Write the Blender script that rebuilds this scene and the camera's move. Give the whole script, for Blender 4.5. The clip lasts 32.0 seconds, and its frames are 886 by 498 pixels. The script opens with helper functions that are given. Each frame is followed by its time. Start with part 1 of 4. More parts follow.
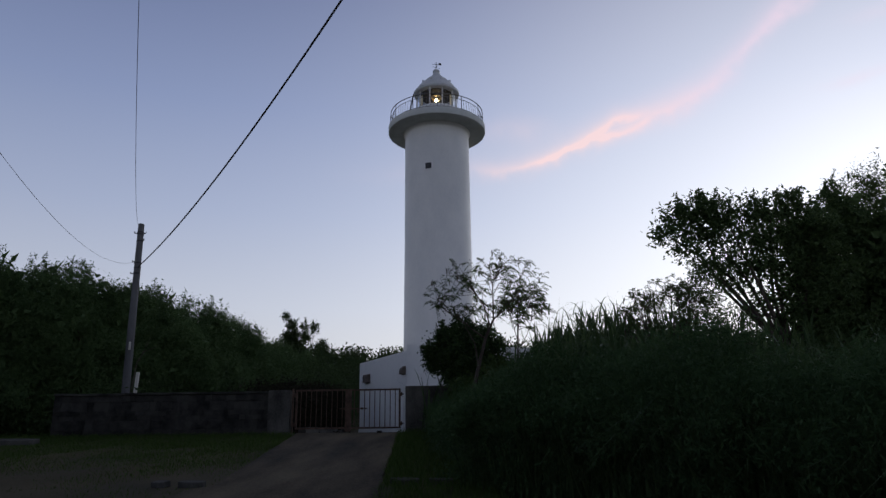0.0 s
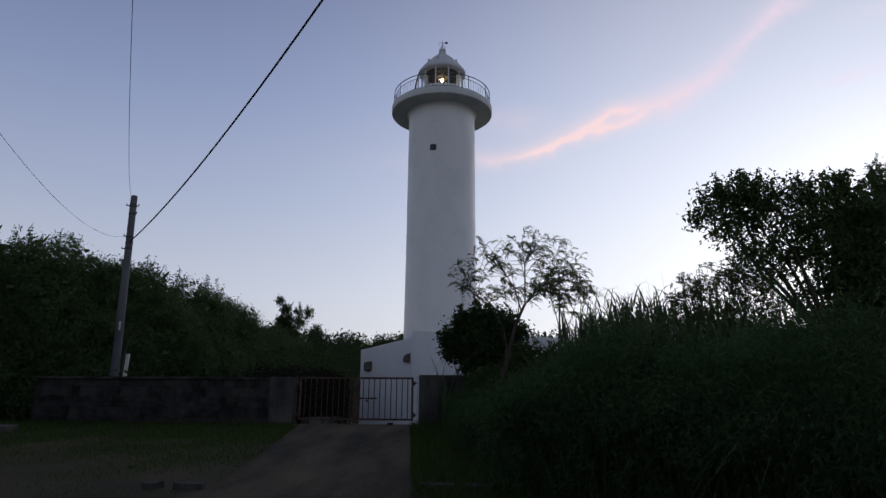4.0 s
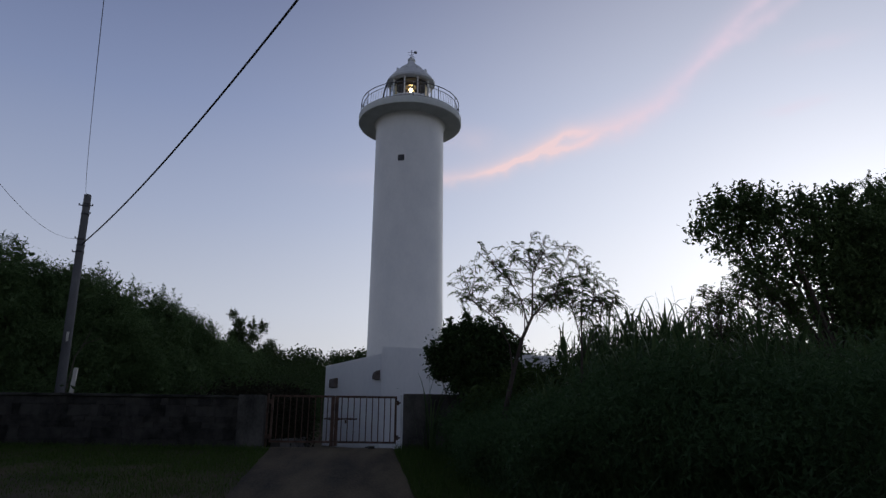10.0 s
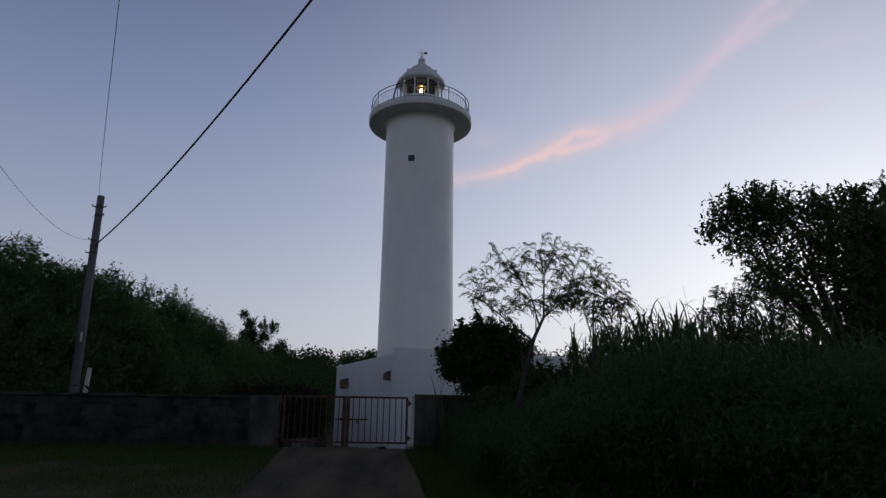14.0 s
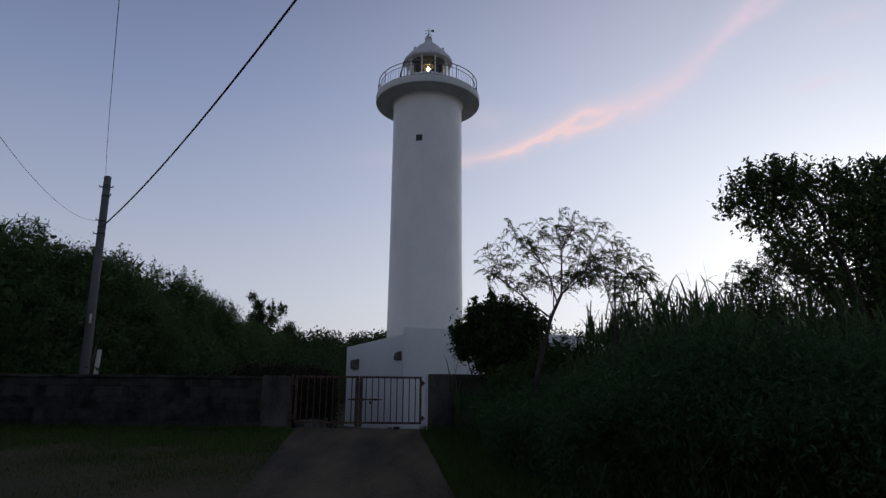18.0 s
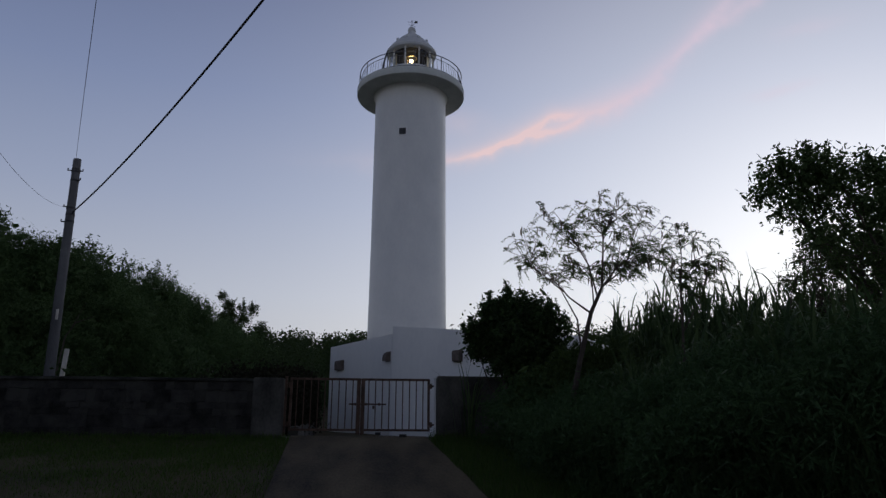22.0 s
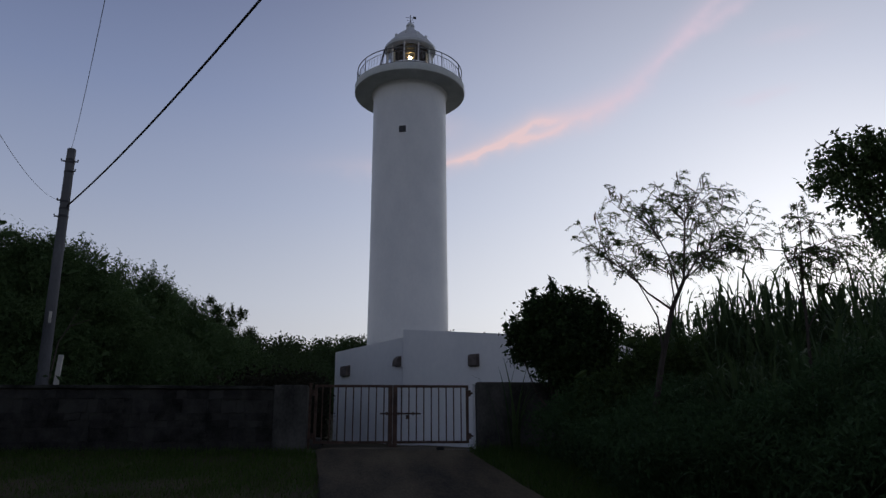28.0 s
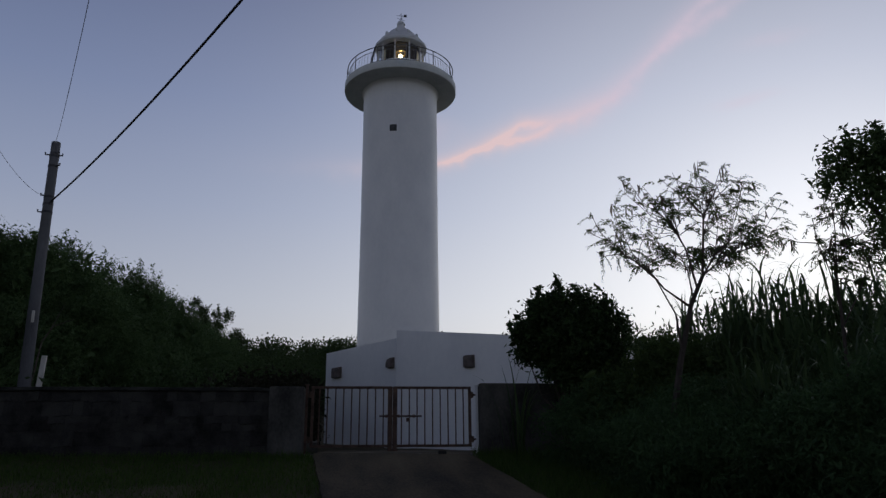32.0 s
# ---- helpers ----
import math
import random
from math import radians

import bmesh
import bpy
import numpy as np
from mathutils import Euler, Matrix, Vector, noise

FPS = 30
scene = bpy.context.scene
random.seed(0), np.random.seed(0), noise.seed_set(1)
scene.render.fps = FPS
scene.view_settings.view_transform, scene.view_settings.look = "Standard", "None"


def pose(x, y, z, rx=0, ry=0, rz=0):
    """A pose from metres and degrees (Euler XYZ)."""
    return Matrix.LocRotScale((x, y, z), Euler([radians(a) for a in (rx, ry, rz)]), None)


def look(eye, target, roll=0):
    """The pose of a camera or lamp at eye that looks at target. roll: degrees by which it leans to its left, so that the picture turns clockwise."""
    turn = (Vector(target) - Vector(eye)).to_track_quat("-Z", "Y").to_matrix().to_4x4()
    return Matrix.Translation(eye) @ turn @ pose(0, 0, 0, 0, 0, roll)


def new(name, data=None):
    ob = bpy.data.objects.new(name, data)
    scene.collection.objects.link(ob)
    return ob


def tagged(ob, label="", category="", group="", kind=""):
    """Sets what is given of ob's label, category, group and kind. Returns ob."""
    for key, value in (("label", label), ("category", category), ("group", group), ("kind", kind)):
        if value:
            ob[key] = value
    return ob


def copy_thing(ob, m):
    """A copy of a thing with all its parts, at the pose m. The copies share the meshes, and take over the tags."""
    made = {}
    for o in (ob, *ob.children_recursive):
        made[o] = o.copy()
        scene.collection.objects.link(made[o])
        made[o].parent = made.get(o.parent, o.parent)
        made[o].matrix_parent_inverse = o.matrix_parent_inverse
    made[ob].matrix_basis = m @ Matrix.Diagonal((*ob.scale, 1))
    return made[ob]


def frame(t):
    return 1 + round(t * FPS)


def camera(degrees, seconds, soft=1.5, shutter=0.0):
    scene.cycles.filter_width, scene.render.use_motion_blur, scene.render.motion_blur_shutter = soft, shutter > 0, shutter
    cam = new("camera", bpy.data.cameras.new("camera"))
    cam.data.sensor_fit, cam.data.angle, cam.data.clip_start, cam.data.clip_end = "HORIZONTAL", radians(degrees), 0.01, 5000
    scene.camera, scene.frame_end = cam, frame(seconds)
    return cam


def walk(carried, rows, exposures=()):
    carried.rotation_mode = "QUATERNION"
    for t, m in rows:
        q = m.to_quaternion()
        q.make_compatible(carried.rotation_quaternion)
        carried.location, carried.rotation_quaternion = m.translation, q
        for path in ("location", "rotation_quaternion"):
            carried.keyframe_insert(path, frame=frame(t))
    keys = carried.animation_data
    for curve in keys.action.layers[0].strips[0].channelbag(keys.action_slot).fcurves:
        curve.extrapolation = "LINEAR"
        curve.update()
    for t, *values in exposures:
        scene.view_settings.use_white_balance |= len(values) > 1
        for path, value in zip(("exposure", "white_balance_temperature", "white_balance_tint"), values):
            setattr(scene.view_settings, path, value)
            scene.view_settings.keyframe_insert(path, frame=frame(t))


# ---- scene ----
cam = camera(62.0, 32.0, soft=1.4)
PATH = [
    (0, (3.268, -22.705, -0.945), (3.239, -20.786, -0.382), -0.7),
    (0.5, (3.193, -22.428, -0.934), (3.166, -20.502, -0.395), -0.6),
    (1, (3.149, -22.147, -0.895), (3.089, -20.229, -0.333), 0.7),
    (1.5, (3.05, -21.863, -0.854), (2.988, -19.936, -0.323), 0.1),
    (2, (2.843, -21.606, -0.838), (2.827, -19.669, -0.338), -0.1),
    (2.5, (2.752, -21.358, -0.802), (2.743, -19.414, -0.333), 0.3),
    (3, (2.666, -21.189, -0.778), (2.665, -19.261, -0.245), -0.4),
    (3.5, (2.585, -21.059, -0.761), (2.577, -19.131, -0.227), 0.1),
    (5.5, (2.208, -20.365, -0.58), (2.201, -18.435, -0.055), 1.0),
    (6, (2.109, -20.14, -0.558), (2.103, -18.198, -0.078), 1.8),
    (6.5, (1.936, -19.916, -0.564), (1.997, -17.981, -0.062), 0.9),
    (7, (1.864, -19.781, -0.563), (1.937, -17.848, -0.056), 0.9),
    (7.5, (1.875, -19.627, -0.548), (1.949, -17.695, -0.039), 0.8),
    (8, (1.868, -19.463, -0.531), (1.896, -17.532, -0.01), 1.9),
    (8.5, (1.818, -19.424, -0.531), (1.902, -17.499, 0.004), -1.1),
    (9, (1.706, -19.467, -0.527), (1.825, -17.544, 0.009), 0.4),
    (9.5, (1.625, -19.415, -0.552), (1.751, -17.495, -0.007), 0.1),
    (10, (1.57, -19.34, -0.538), (1.685, -17.429, 0.041), 0.5),
    (10.5, (1.562, -19.288, -0.519), (1.657, -17.381, 0.075), 0.7),
    (11, (1.569, -19.252, -0.523), (1.669, -17.348, 0.082), 1.5),
    (11.5, (1.536, -19.245, -0.519), (1.638, -17.35, 0.113), 1.4),
    (12, (1.556, -19.284, -0.512), (1.66, -17.388, 0.117), 0.8),
    (12.5, (1.55, -19.297, -0.518), (1.651, -17.395, 0.091), 0.8),
    (13, (1.533, -19.336, -0.524), (1.634, -17.425, 0.056), 0.4),
    (13.5, (1.545, -19.363, -0.522), (1.638, -17.449, 0.051), 0.4),
    (14, (1.542, -19.369, -0.529), (1.63, -17.457, 0.05), 0.7),
    (14.5, (1.529, -19.403, -0.516), (1.615, -17.489, 0.06), 1.1),
    (16.5, (1.49, -19.438, -0.537), (1.561, -17.52, 0.027), 1.0),
    (17, (1.466, -19.367, -0.528), (1.518, -17.436, -0.009), 1.0),
    (17.5, (1.444, -19.18, -0.538), (1.482, -17.255, 0.001), -0.1),
    (18, (1.4, -18.991, -0.533), (1.471, -17.065, -0.002), 0.4),
    (18.5, (1.349, -18.794, -0.506), (1.456, -16.862, 0.0), 1.3),
    (19, (1.174, -18.519, -0.513), (1.352, -16.609, 0.053), 0.6),
    (19.5, (1.075, -18.361, -0.489), (1.259, -16.456, 0.092), 0.2),
    (20, (0.975, -18.071, -0.463), (1.115, -16.166, 0.132), -1.1),
    (20.5, (0.9, -17.899, -0.433), (1.024, -15.988, 0.144), 0.8),
    (21, (0.756, -17.68, -0.437), (0.877, -15.764, 0.123), 0.7),
    (21.5, (0.566, -17.434, -0.404), (0.749, -15.519, 0.147), -0.1),
    (22, (0.484, -17.237, -0.357), (0.639, -15.316, 0.179), 0.2),
    (22.5, (0.411, -17.008, -0.335), (0.562, -15.099, 0.243), -0.0),
    (23, (0.312, -16.908, -0.325), (0.456, -14.997, 0.246), 1.3),
    (23.5, (0.14, -16.727, -0.294), (0.292, -14.816, 0.277), 0.3),
    (24, (0.022, -16.623, -0.257), (0.227, -14.713, 0.298), 0.1),
    (24.5, (-0.06, -16.509, -0.246), (0.123, -14.599, 0.32), -0.0),
    (26.5, (-0.385, -15.875, -0.204), (-0.181, -13.965, 0.356), 0.5),
    (27, (-0.462, -15.877, -0.197), (-0.229, -13.969, 0.358), 0.9),
    (27.5, (-0.525, -15.831, -0.201), (-0.28, -13.915, 0.317), 0.4),
    (28, (-0.542, -15.595, -0.183), (-0.345, -13.682, 0.366), -0.3),
    (28.5, (-0.585, -15.444, -0.166), (-0.397, -13.539, 0.413), -0.3),
    (29, (-0.676, -15.286, -0.151), (-0.479, -13.379, 0.42), -0.6),
    (29.5, (-0.786, -15.074, -0.119), (-0.566, -13.18, 0.484), -1.0),
    (30, (-0.859, -15.031, -0.135), (-0.623, -13.14, 0.473), 0.3),
    (30.5, (-0.835, -15.009, -0.11), (-0.614, -13.12, 0.509), -0.0),
    (31, (-0.805, -15.039, -0.14), (-0.586, -13.138, 0.442), -0.2),
    (31.5, (-0.8, -15.017, -0.147), (-0.569, -13.108, 0.402), 0.0),
    (32, (-0.8, -15.009, -0.144), (-0.566, -13.102, 0.41), -0.5),
]
walk(cam, [(t, look(eye, target, roll)) for t, eye, target, roll in PATH],
     exposures=[(0, 0.06), (6, 0.06), (9, -0.02), (11, -0.21), (12, -0.33), (14.5, -0.24), (17, -0.11), (19, -0.13), (20, -0.21), (21, -0.28), (23, -0.22), (28, -0.24), (30, -0.35), (32, -0.33)])

# ---- world: clear sky some minutes after sunset, the glow beyond the trees ----
W = bpy.data.worlds.new("dusk_sky")
scene.world = W
W.use_nodes = True
NT = W.node_tree
NT.nodes.clear()


def wn(kind, **kw):
    n = NT.nodes.new(kind)
    for k, v in kw.items():
        if k == "operation":
            n.operation = v
    return n


def wm(op, a, b=None, c=None):
    n = wn("ShaderNodeMath", operation=op)
    for i, v in enumerate((a, b, c)):
        if v is None:
            continue
        if isinstance(v, (int, float)):
            n.inputs[i].default_value = v
        else:
            NT.links.new(v, n.inputs[i])
    return n.outputs[0]


def ramp(nodes, stops):
    r = nodes.new("ShaderNodeValToRGB")
    e = r.color_ramp.elements
    while len(e) < len(stops):
        e.new(0.5)
    for el, (p, c) in zip(e, stops):
        el.position = p
        el.color = (*c, 1) if len(c) == 3 else c
    return r


SKY_STRENGTH = 1.0
GLOW_AZ = 33.0
coord = wn("ShaderNodeTexCoord")
sep = wn("ShaderNodeSeparateXYZ")
NT.links.new(coord.outputs["Generated"], sep.inputs[0])
DX, DY, DZ = sep.outputs
sky_ramp = ramp(NT.nodes, [
    (0.0, (0.62, 0.63, 0.668)), (0.12, (0.64, 0.65, 0.692)), (0.20, (0.555, 0.60, 0.715)), (0.32, (0.395, 0.46, 0.640)),
    (0.45, (0.26, 0.325, 0.527)), (0.58, (0.167, 0.212, 0.378)), (0.75, (0.097, 0.112, 0.172)), (1.0, (0.07, 0.077, 0.103))])
NT.links.new(wm("MAXIMUM", DZ, 0.0), sky_ramp.inputs[0])
# glow of the sun below the horizon
ga = radians(GLOW_AZ)
gd = wm("ADD", wm("MULTIPLY", DX, math.sin(ga) * 0.985), wm("ADD", wm("MULTIPLY", DY, math.cos(ga) * 0.985), wm("MULTIPLY", DZ, 0.17)))
glow = wm("POWER", wm("MAXIMUM", gd, 0.0), 7.0)
gd2 = wm("ADD", wm("MULTIPLY", DX, math.sin(radians(37)) * 0.988), wm("ADD", wm("MULTIPLY", DY, math.cos(radians(37)) * 0.988), wm("MULTIPLY", DZ, 0.155)))
glow = wm("ADD", glow, wm("MULTIPLY", wm("POWER", wm("MAXIMUM", gd2, 0.0), 45.0), 0.65))
glow_rgb = wn("ShaderNodeMix")
glow_rgb.data_type = "RGBA"
glow_rgb.blend_type = "ADD"
glow_rgb.clamp_factor = False
glow_rgb.inputs[7].default_value = (0.56, 0.53, 0.46, 1)
NT.links.new(glow, glow_rgb.inputs[0])
NT.links.new(sky_ramp.outputs[0], glow_rgb.inputs[6])
# the sky opposite the glow is darker
back = wm("MULTIPLY_ADD", wm("MAXIMUM", gd, 0.0), 0.28, 0.72)
dim = wn("ShaderNodeMix")
dim.data_type = "RGBA"
dim.blend_type = "MULTIPLY"
dim.inputs[0].default_value = 1.0
NT.links.new(glow_rgb.outputs[2], dim.inputs[6])
NT.links.new(back, dim.inputs[7])
# one pink streak of high cloud: its height over the horizon follows a cubic in the bearing
az = wm("MULTIPLY", wm("ARCTAN2", DX, DY), 57.2958)
el = wm("MULTIPLY", wm("ARCSINE", DZ), 57.2958)
az_c = wm("MINIMUM", wm("MAXIMUM", az, 0.0), 33.0)
warp = wn("ShaderNodeTexNoise")
warp.inputs["Scale"].default_value = 9.0
warp.inputs["Detail"].default_value = 4.0
NT.links.new(coord.outputs["Generated"], warp.inputs["Vector"])
wsep = wn("ShaderNodeSeparateColor")
NT.links.new(warp.outputs["Color"], wsep.inputs[0])
el_w = wm("ADD", el, wm("MULTIPLY_ADD", wsep.outputs[0], 1.7, -0.85))
run = np.polyfit((0, 2, 3.7, 6.0, 8.5, 10.4, 12.2, 14, 16, 18, 20.2, 23.5, 25.7, 27.5, 30.5, 33), (22.1, 22.2, 22.3, 22.55, 23.08, 23.85, 24.4, 24.9, 25.3, 25.75, 26.5, 28.2, 30.0, 31.3, 32.7, 34.0), 7)
p3 = float(run[0])
for q_ in run[1:]:
    p3 = wm("MULTIPLY_ADD", az_c, p3, float(q_))
off = wm("SUBTRACT", el_w, p3)


def bell(v, mid, wide):
    d = wm("DIVIDE", wm("SUBTRACT", v, mid), wide)
    return wm("EXPONENT", wm("MULTIPLY", wm("MULTIPLY", d, d), -1.0))


# two strands that part round a small eye, a soft veil about them, and faint patches to both sides
fib = wn("ShaderNodeTexNoise")
fib.inputs["Scale"].default_value = 34.0
fib.inputs["Detail"].default_value = 7.0
NT.links.new(coord.outputs["Generated"], fib.inputs["Vector"])
shred = wm("MULTIPLY_ADD", fib.outputs[0], 1.7, 0.1)
off = wm("ADD", off, wm("MULTIPLY_ADD", fib.outputs[0], 0.9, -0.45))
split = wm("MULTIPLY", bell(az, 14.2, 1.7), 0.72)
strand_up = bell(off, split, 0.21)
strand_low = bell(wm("ADD", off, split), 0.0, 0.24)
haze_band = bell(wm("SUBTRACT", wm("ABSOLUTE", off), wm("MULTIPLY", split, 0.9)), 0.0, 0.62)
soft_band = bell(off, 0.25, 1.25)
strong = bell(az, 11.0, 5.0)
amount = wm("MULTIPLY", wm("MULTIPLY", strand_low, strong), 0.56)
amount = wm("ADD", amount, wm("MULTIPLY", wm("MULTIPLY", strand_up, bell(az, 11.5, 3.2)), 0.38))
amount = wm("ADD", amount, wm("MULTIPLY", wm("MULTIPLY", haze_band, wm("MULTIPLY", bell(az, 11.0, 9.0), shred)), 0.46))
amount = wm("ADD", amount, wm("MULTIPLY", wm("MULTIPLY", soft_band, wm("MULTIPLY", bell(az, 20.0, 15.0), shred)), 0.31))
# towards its upper end the streak widens and parts again
gap = wm("MULTIPLY", bell(az, 31.5, 4.5), 1.5)
amount = wm("ADD", amount, wm("MULTIPLY", wm("MULTIPLY", bell(wm("ADD", off, gap), 0.0, 0.55), wm("MULTIPLY", bell(az, 29.5, 3.5), shred)), 0.34))
amount = wm("ADD", amount, wm("MULTIPLY", wm("MULTIPLY", bell(off, 0.1, 0.5), wm("MULTIPLY", bell(az, 26.5, 5.0), shred)), 0.30))
for paz, pel, pw, ph, pk in ((31.5, 25.2, 2.2, 0.35, 0.22), (5.5, 25.2, 3.0, 1.0, 0.14), (34.0, 29.0, 2.5, 0.5, 0.16)):
    amount = wm("ADD", amount, wm("MULTIPLY", wm("MULTIPLY", bell(az, paz, pw), bell(el_w, pel, ph)), wm("MULTIPLY", shred, pk)))
tone = wn("ShaderNodeMix")
tone.data_type = "RGBA"
NT.links.new(wm("MINIMUM", wm("MAXIMUM", wm("MULTIPLY_ADD", az, 0.09, -1.1), 0.0), 1.0), tone.inputs[0])
tone.inputs[6].default_value = (0.96, 0.70, 0.70, 1)
tone.inputs[7].default_value = (0.86, 0.68, 0.80, 1)
cloud = wn("ShaderNodeMix")
cloud.data_type = "RGBA"
NT.links.new(wm("MINIMUM", amount, 0.85), cloud.inputs[0])
NT.links.new(dim.outputs[2], cloud.inputs[6])
NT.links.new(tone.outputs[2], cloud.inputs[7])
bg = wn("ShaderNodeBackground")
bg.inputs[1].default_value = SKY_STRENGTH
NT.links.new(cloud.outputs[2], bg.inputs[0])
out = wn("ShaderNodeOutputWorld")
NT.links.new(bg.outputs[0], out.inputs[0])


# ---- materials ----
def material(name, dark, light, rough=0.8, scale=3.0, fine=40.0, bump=0.15, metal=0.0, per_object=0.0, stretch=(1, 1, 1), spec=0.3, world_space=False, span=(0.35, 0.85)):
    """Two scales of mottling between two colours, fine relief, and a small change from object to object."""
    m = bpy.data.materials.new(name)
    m.use_nodes = True
    t = m.node_tree
    b = t.nodes["Principled BSDF"]
    co = t.nodes.new("ShaderNodeTexCoord")
    mp = t.nodes.new("ShaderNodeMapping")
    mp.inputs["Scale"].default_value = stretch
    t.links.new(co.outputs["Object"] if not world_space else t.nodes.new("ShaderNodeNewGeometry").outputs["Position"], mp.inputs[0])
    n1 = t.nodes.new("ShaderNodeTexNoise")
    n1.inputs["Scale"].default_value, n1.inputs["Detail"].default_value = scale, 6
    n2 = t.nodes.new("ShaderNodeTexNoise")
    n2.inputs["Scale"].default_value, n2.inputs["Detail"].default_value = fine, 4
    for n in (n1, n2):
        t.links.new(mp.outputs[0], n.inputs["Vector"])
    mix = t.nodes.new("ShaderNodeMath")
    mix.operation = "MULTIPLY_ADD"
    t.links.new(n2.outputs[0], mix.inputs[0])
    mix.inputs[1].default_value = 0.35
    t.links.new(n1.outputs[0], mix.inputs[2])
    last = mix.outputs[0]
    if per_object:
        oi = t.nodes.new("ShaderNodeObjectInfo")
        ad = t.nodes.new("ShaderNodeMath")
        ad.operation = "MULTIPLY_ADD"
        t.links.new(oi.outputs["Random"], ad.inputs[0])
        ad.inputs[1].default_value = per_object
        t.links.new(last, ad.inputs[2])
        last = ad.outputs[0]
    r = ramp(t.nodes, [(span[0], dark), (span[1], light)])
    t.links.new(last, r.inputs[0])
    t.links.new(r.outputs[0], b.inputs["Base Color"])
    b.inputs["Roughness"].default_value, b.inputs["Metallic"].default_value = rough, metal
    b.inputs["Specular IOR Level"].default_value = spec
    if bump:
        bp = t.nodes.new("ShaderNodeBump")
        bp.inputs["Strength"].default_value, bp.inputs["Distance"].default_value = bump, 0.02
        t.links.new(n2.outputs[0], bp.inputs["Height"])
        t.links.new(bp.outputs[0], b.inputs["Normal"])
    return m


def leaf_material(name, dark, light, rough=0.6, through_light=0.25):
    m = bpy.data.materials.new(name)
    m.use_nodes = True
    t = m.node_tree
    b = t.nodes["Principled BSDF"]
    g = t.nodes.new("ShaderNodeNewGeometry")
    r = ramp(t.nodes, [(0.0, dark), (1.0, light)])
    t.links.new(g.outputs["Random Per Island"], r.inputs[0])
    t.links.new(r.outputs[0], b.inputs["Base Color"])
    b.inputs["Roughness"].default_value = rough
    b.inputs["Specular IOR Level"].default_value = 0.12
    tr = t.nodes.new("ShaderNodeBsdfTranslucent")
    t.links.new(r.outputs[0], tr.inputs[0])
    mx = t.nodes.new("ShaderNodeMixShader")
    mx.inputs[0].default_value = through_light
    t.links.new(b.outputs[0], mx.inputs[1])
    t.links.new(tr.outputs[0], mx.inputs[2])
    t.links.new(mx.outputs[0], t.nodes["Material Output"].inputs[0])
    return m


def glass_material():
    m = bpy.data.materials.new("lantern_glass")
    m.use_nodes = True
    b = m.node_tree.nodes["Principled BSDF"]
    b.inputs["Base Color"].default_value = (0.9, 0.93, 0.95, 1)
    b.inputs["Roughness"].default_value = 0.04
    b.inputs["Transmission Weight"].default_value = 1.0
    b.inputs["IOR"].default_value = 1.2
    return m


def glow_material(name, colour, power):
    m = bpy.data.materials.new(name)
    m.use_nodes = True
    b = m.node_tree.nodes["Principled BSDF"]
    b.inputs["Base Color"].default_value = (0.8, 0.7, 0.5, 1)
    b.inputs["Emission Color"].default_value = (*colour, 1)
    b.inputs["Emission Strength"].default_value = power
    return m


WHITE = material("white_painted_concrete", (0.73, 0.74, 0.75), (0.86, 0.86, 0.855), 0.45, 0.55, 6.0, 0.04, stretch=(1, 1, 0.6), spec=0.5)
WHITE_TRIM = material("white_painted_metal", (0.6, 0.61, 0.6), (0.8, 0.8, 0.78), 0.45, 2.0, 20.0, 0.05)
SOFFIT = material("weathered_white_soffit", (0.58, 0.61, 0.59), (0.80, 0.82, 0.80), 0.75, 0.9, 8.0, 0.1)
ROOF_GREY = material("pale_grey_roof_metal", (0.55, 0.57, 0.59), (0.74, 0.75, 0.76), 0.4, 2.5, 20, 0.05)
DARK_METAL = material("dark_painted_iron", (0.025, 0.025, 0.03), (0.07, 0.07, 0.075), 0.5, 5, 40, 0.1)
RAIL_METAL = material("dull_galvanised_rail", (0.07, 0.072, 0.08), (0.19, 0.195, 0.205), 0.5, 5, 40, 0.08)
BRASS = material("lens_brass", (0.55, 0.42, 0.2), (0.85, 0.68, 0.38), 0.32, 5, 30, 0.05, metal=0.6)
RUST = material("rusted_cream_gate_paint", (0.03, 0.019, 0.015), (0.14, 0.088, 0.064), 0.85, 7.0, 60, 0.25)
HOOD = material("brown_weathered_vent_hood", (0.058, 0.047, 0.042), (0.155, 0.128, 0.114), 0.75, 6, 40, 0.15)
CONCRETE = material("mossy_grey_concrete", (0.014, 0.014, 0.012), (0.15, 0.142, 0.125), 0.95, 2.0, 24, 0.4, stretch=(1, 1, 0.6), span=(0.35, 1.0))
PALE_CONCRETE = material("pale_worn_concrete", (0.05, 0.05, 0.046), (0.26, 0.25, 0.23), 0.95, 2.5, 30, 0.4)
DRIVE = material("worn_concrete_drive", (0.012, 0.009, 0.005), (0.135, 0.104, 0.058), 0.96, 1.3, 30, 0.5, stretch=(1, 0.2, 1), span=(0.45, 0.88))
STONE = material("dark_weathered_stone", (0.006, 0.006, 0.0055), (0.060, 0.057, 0.050), 0.97, 3.6, 34, 0.9, per_object=0.26, world_space=True, span=(0.5, 1.2))
MORTAR = material("dark_wall_mortar", (0.006, 0.006, 0.006), (0.05, 0.048, 0.044), 0.97, 2.6, 22, 0.6)
COPING = material("mossy_coping", (0.010, 0.011, 0.009), (0.085, 0.083, 0.072), 0.97, 1.8, 24, 0.6, span=(0.5, 0.95))
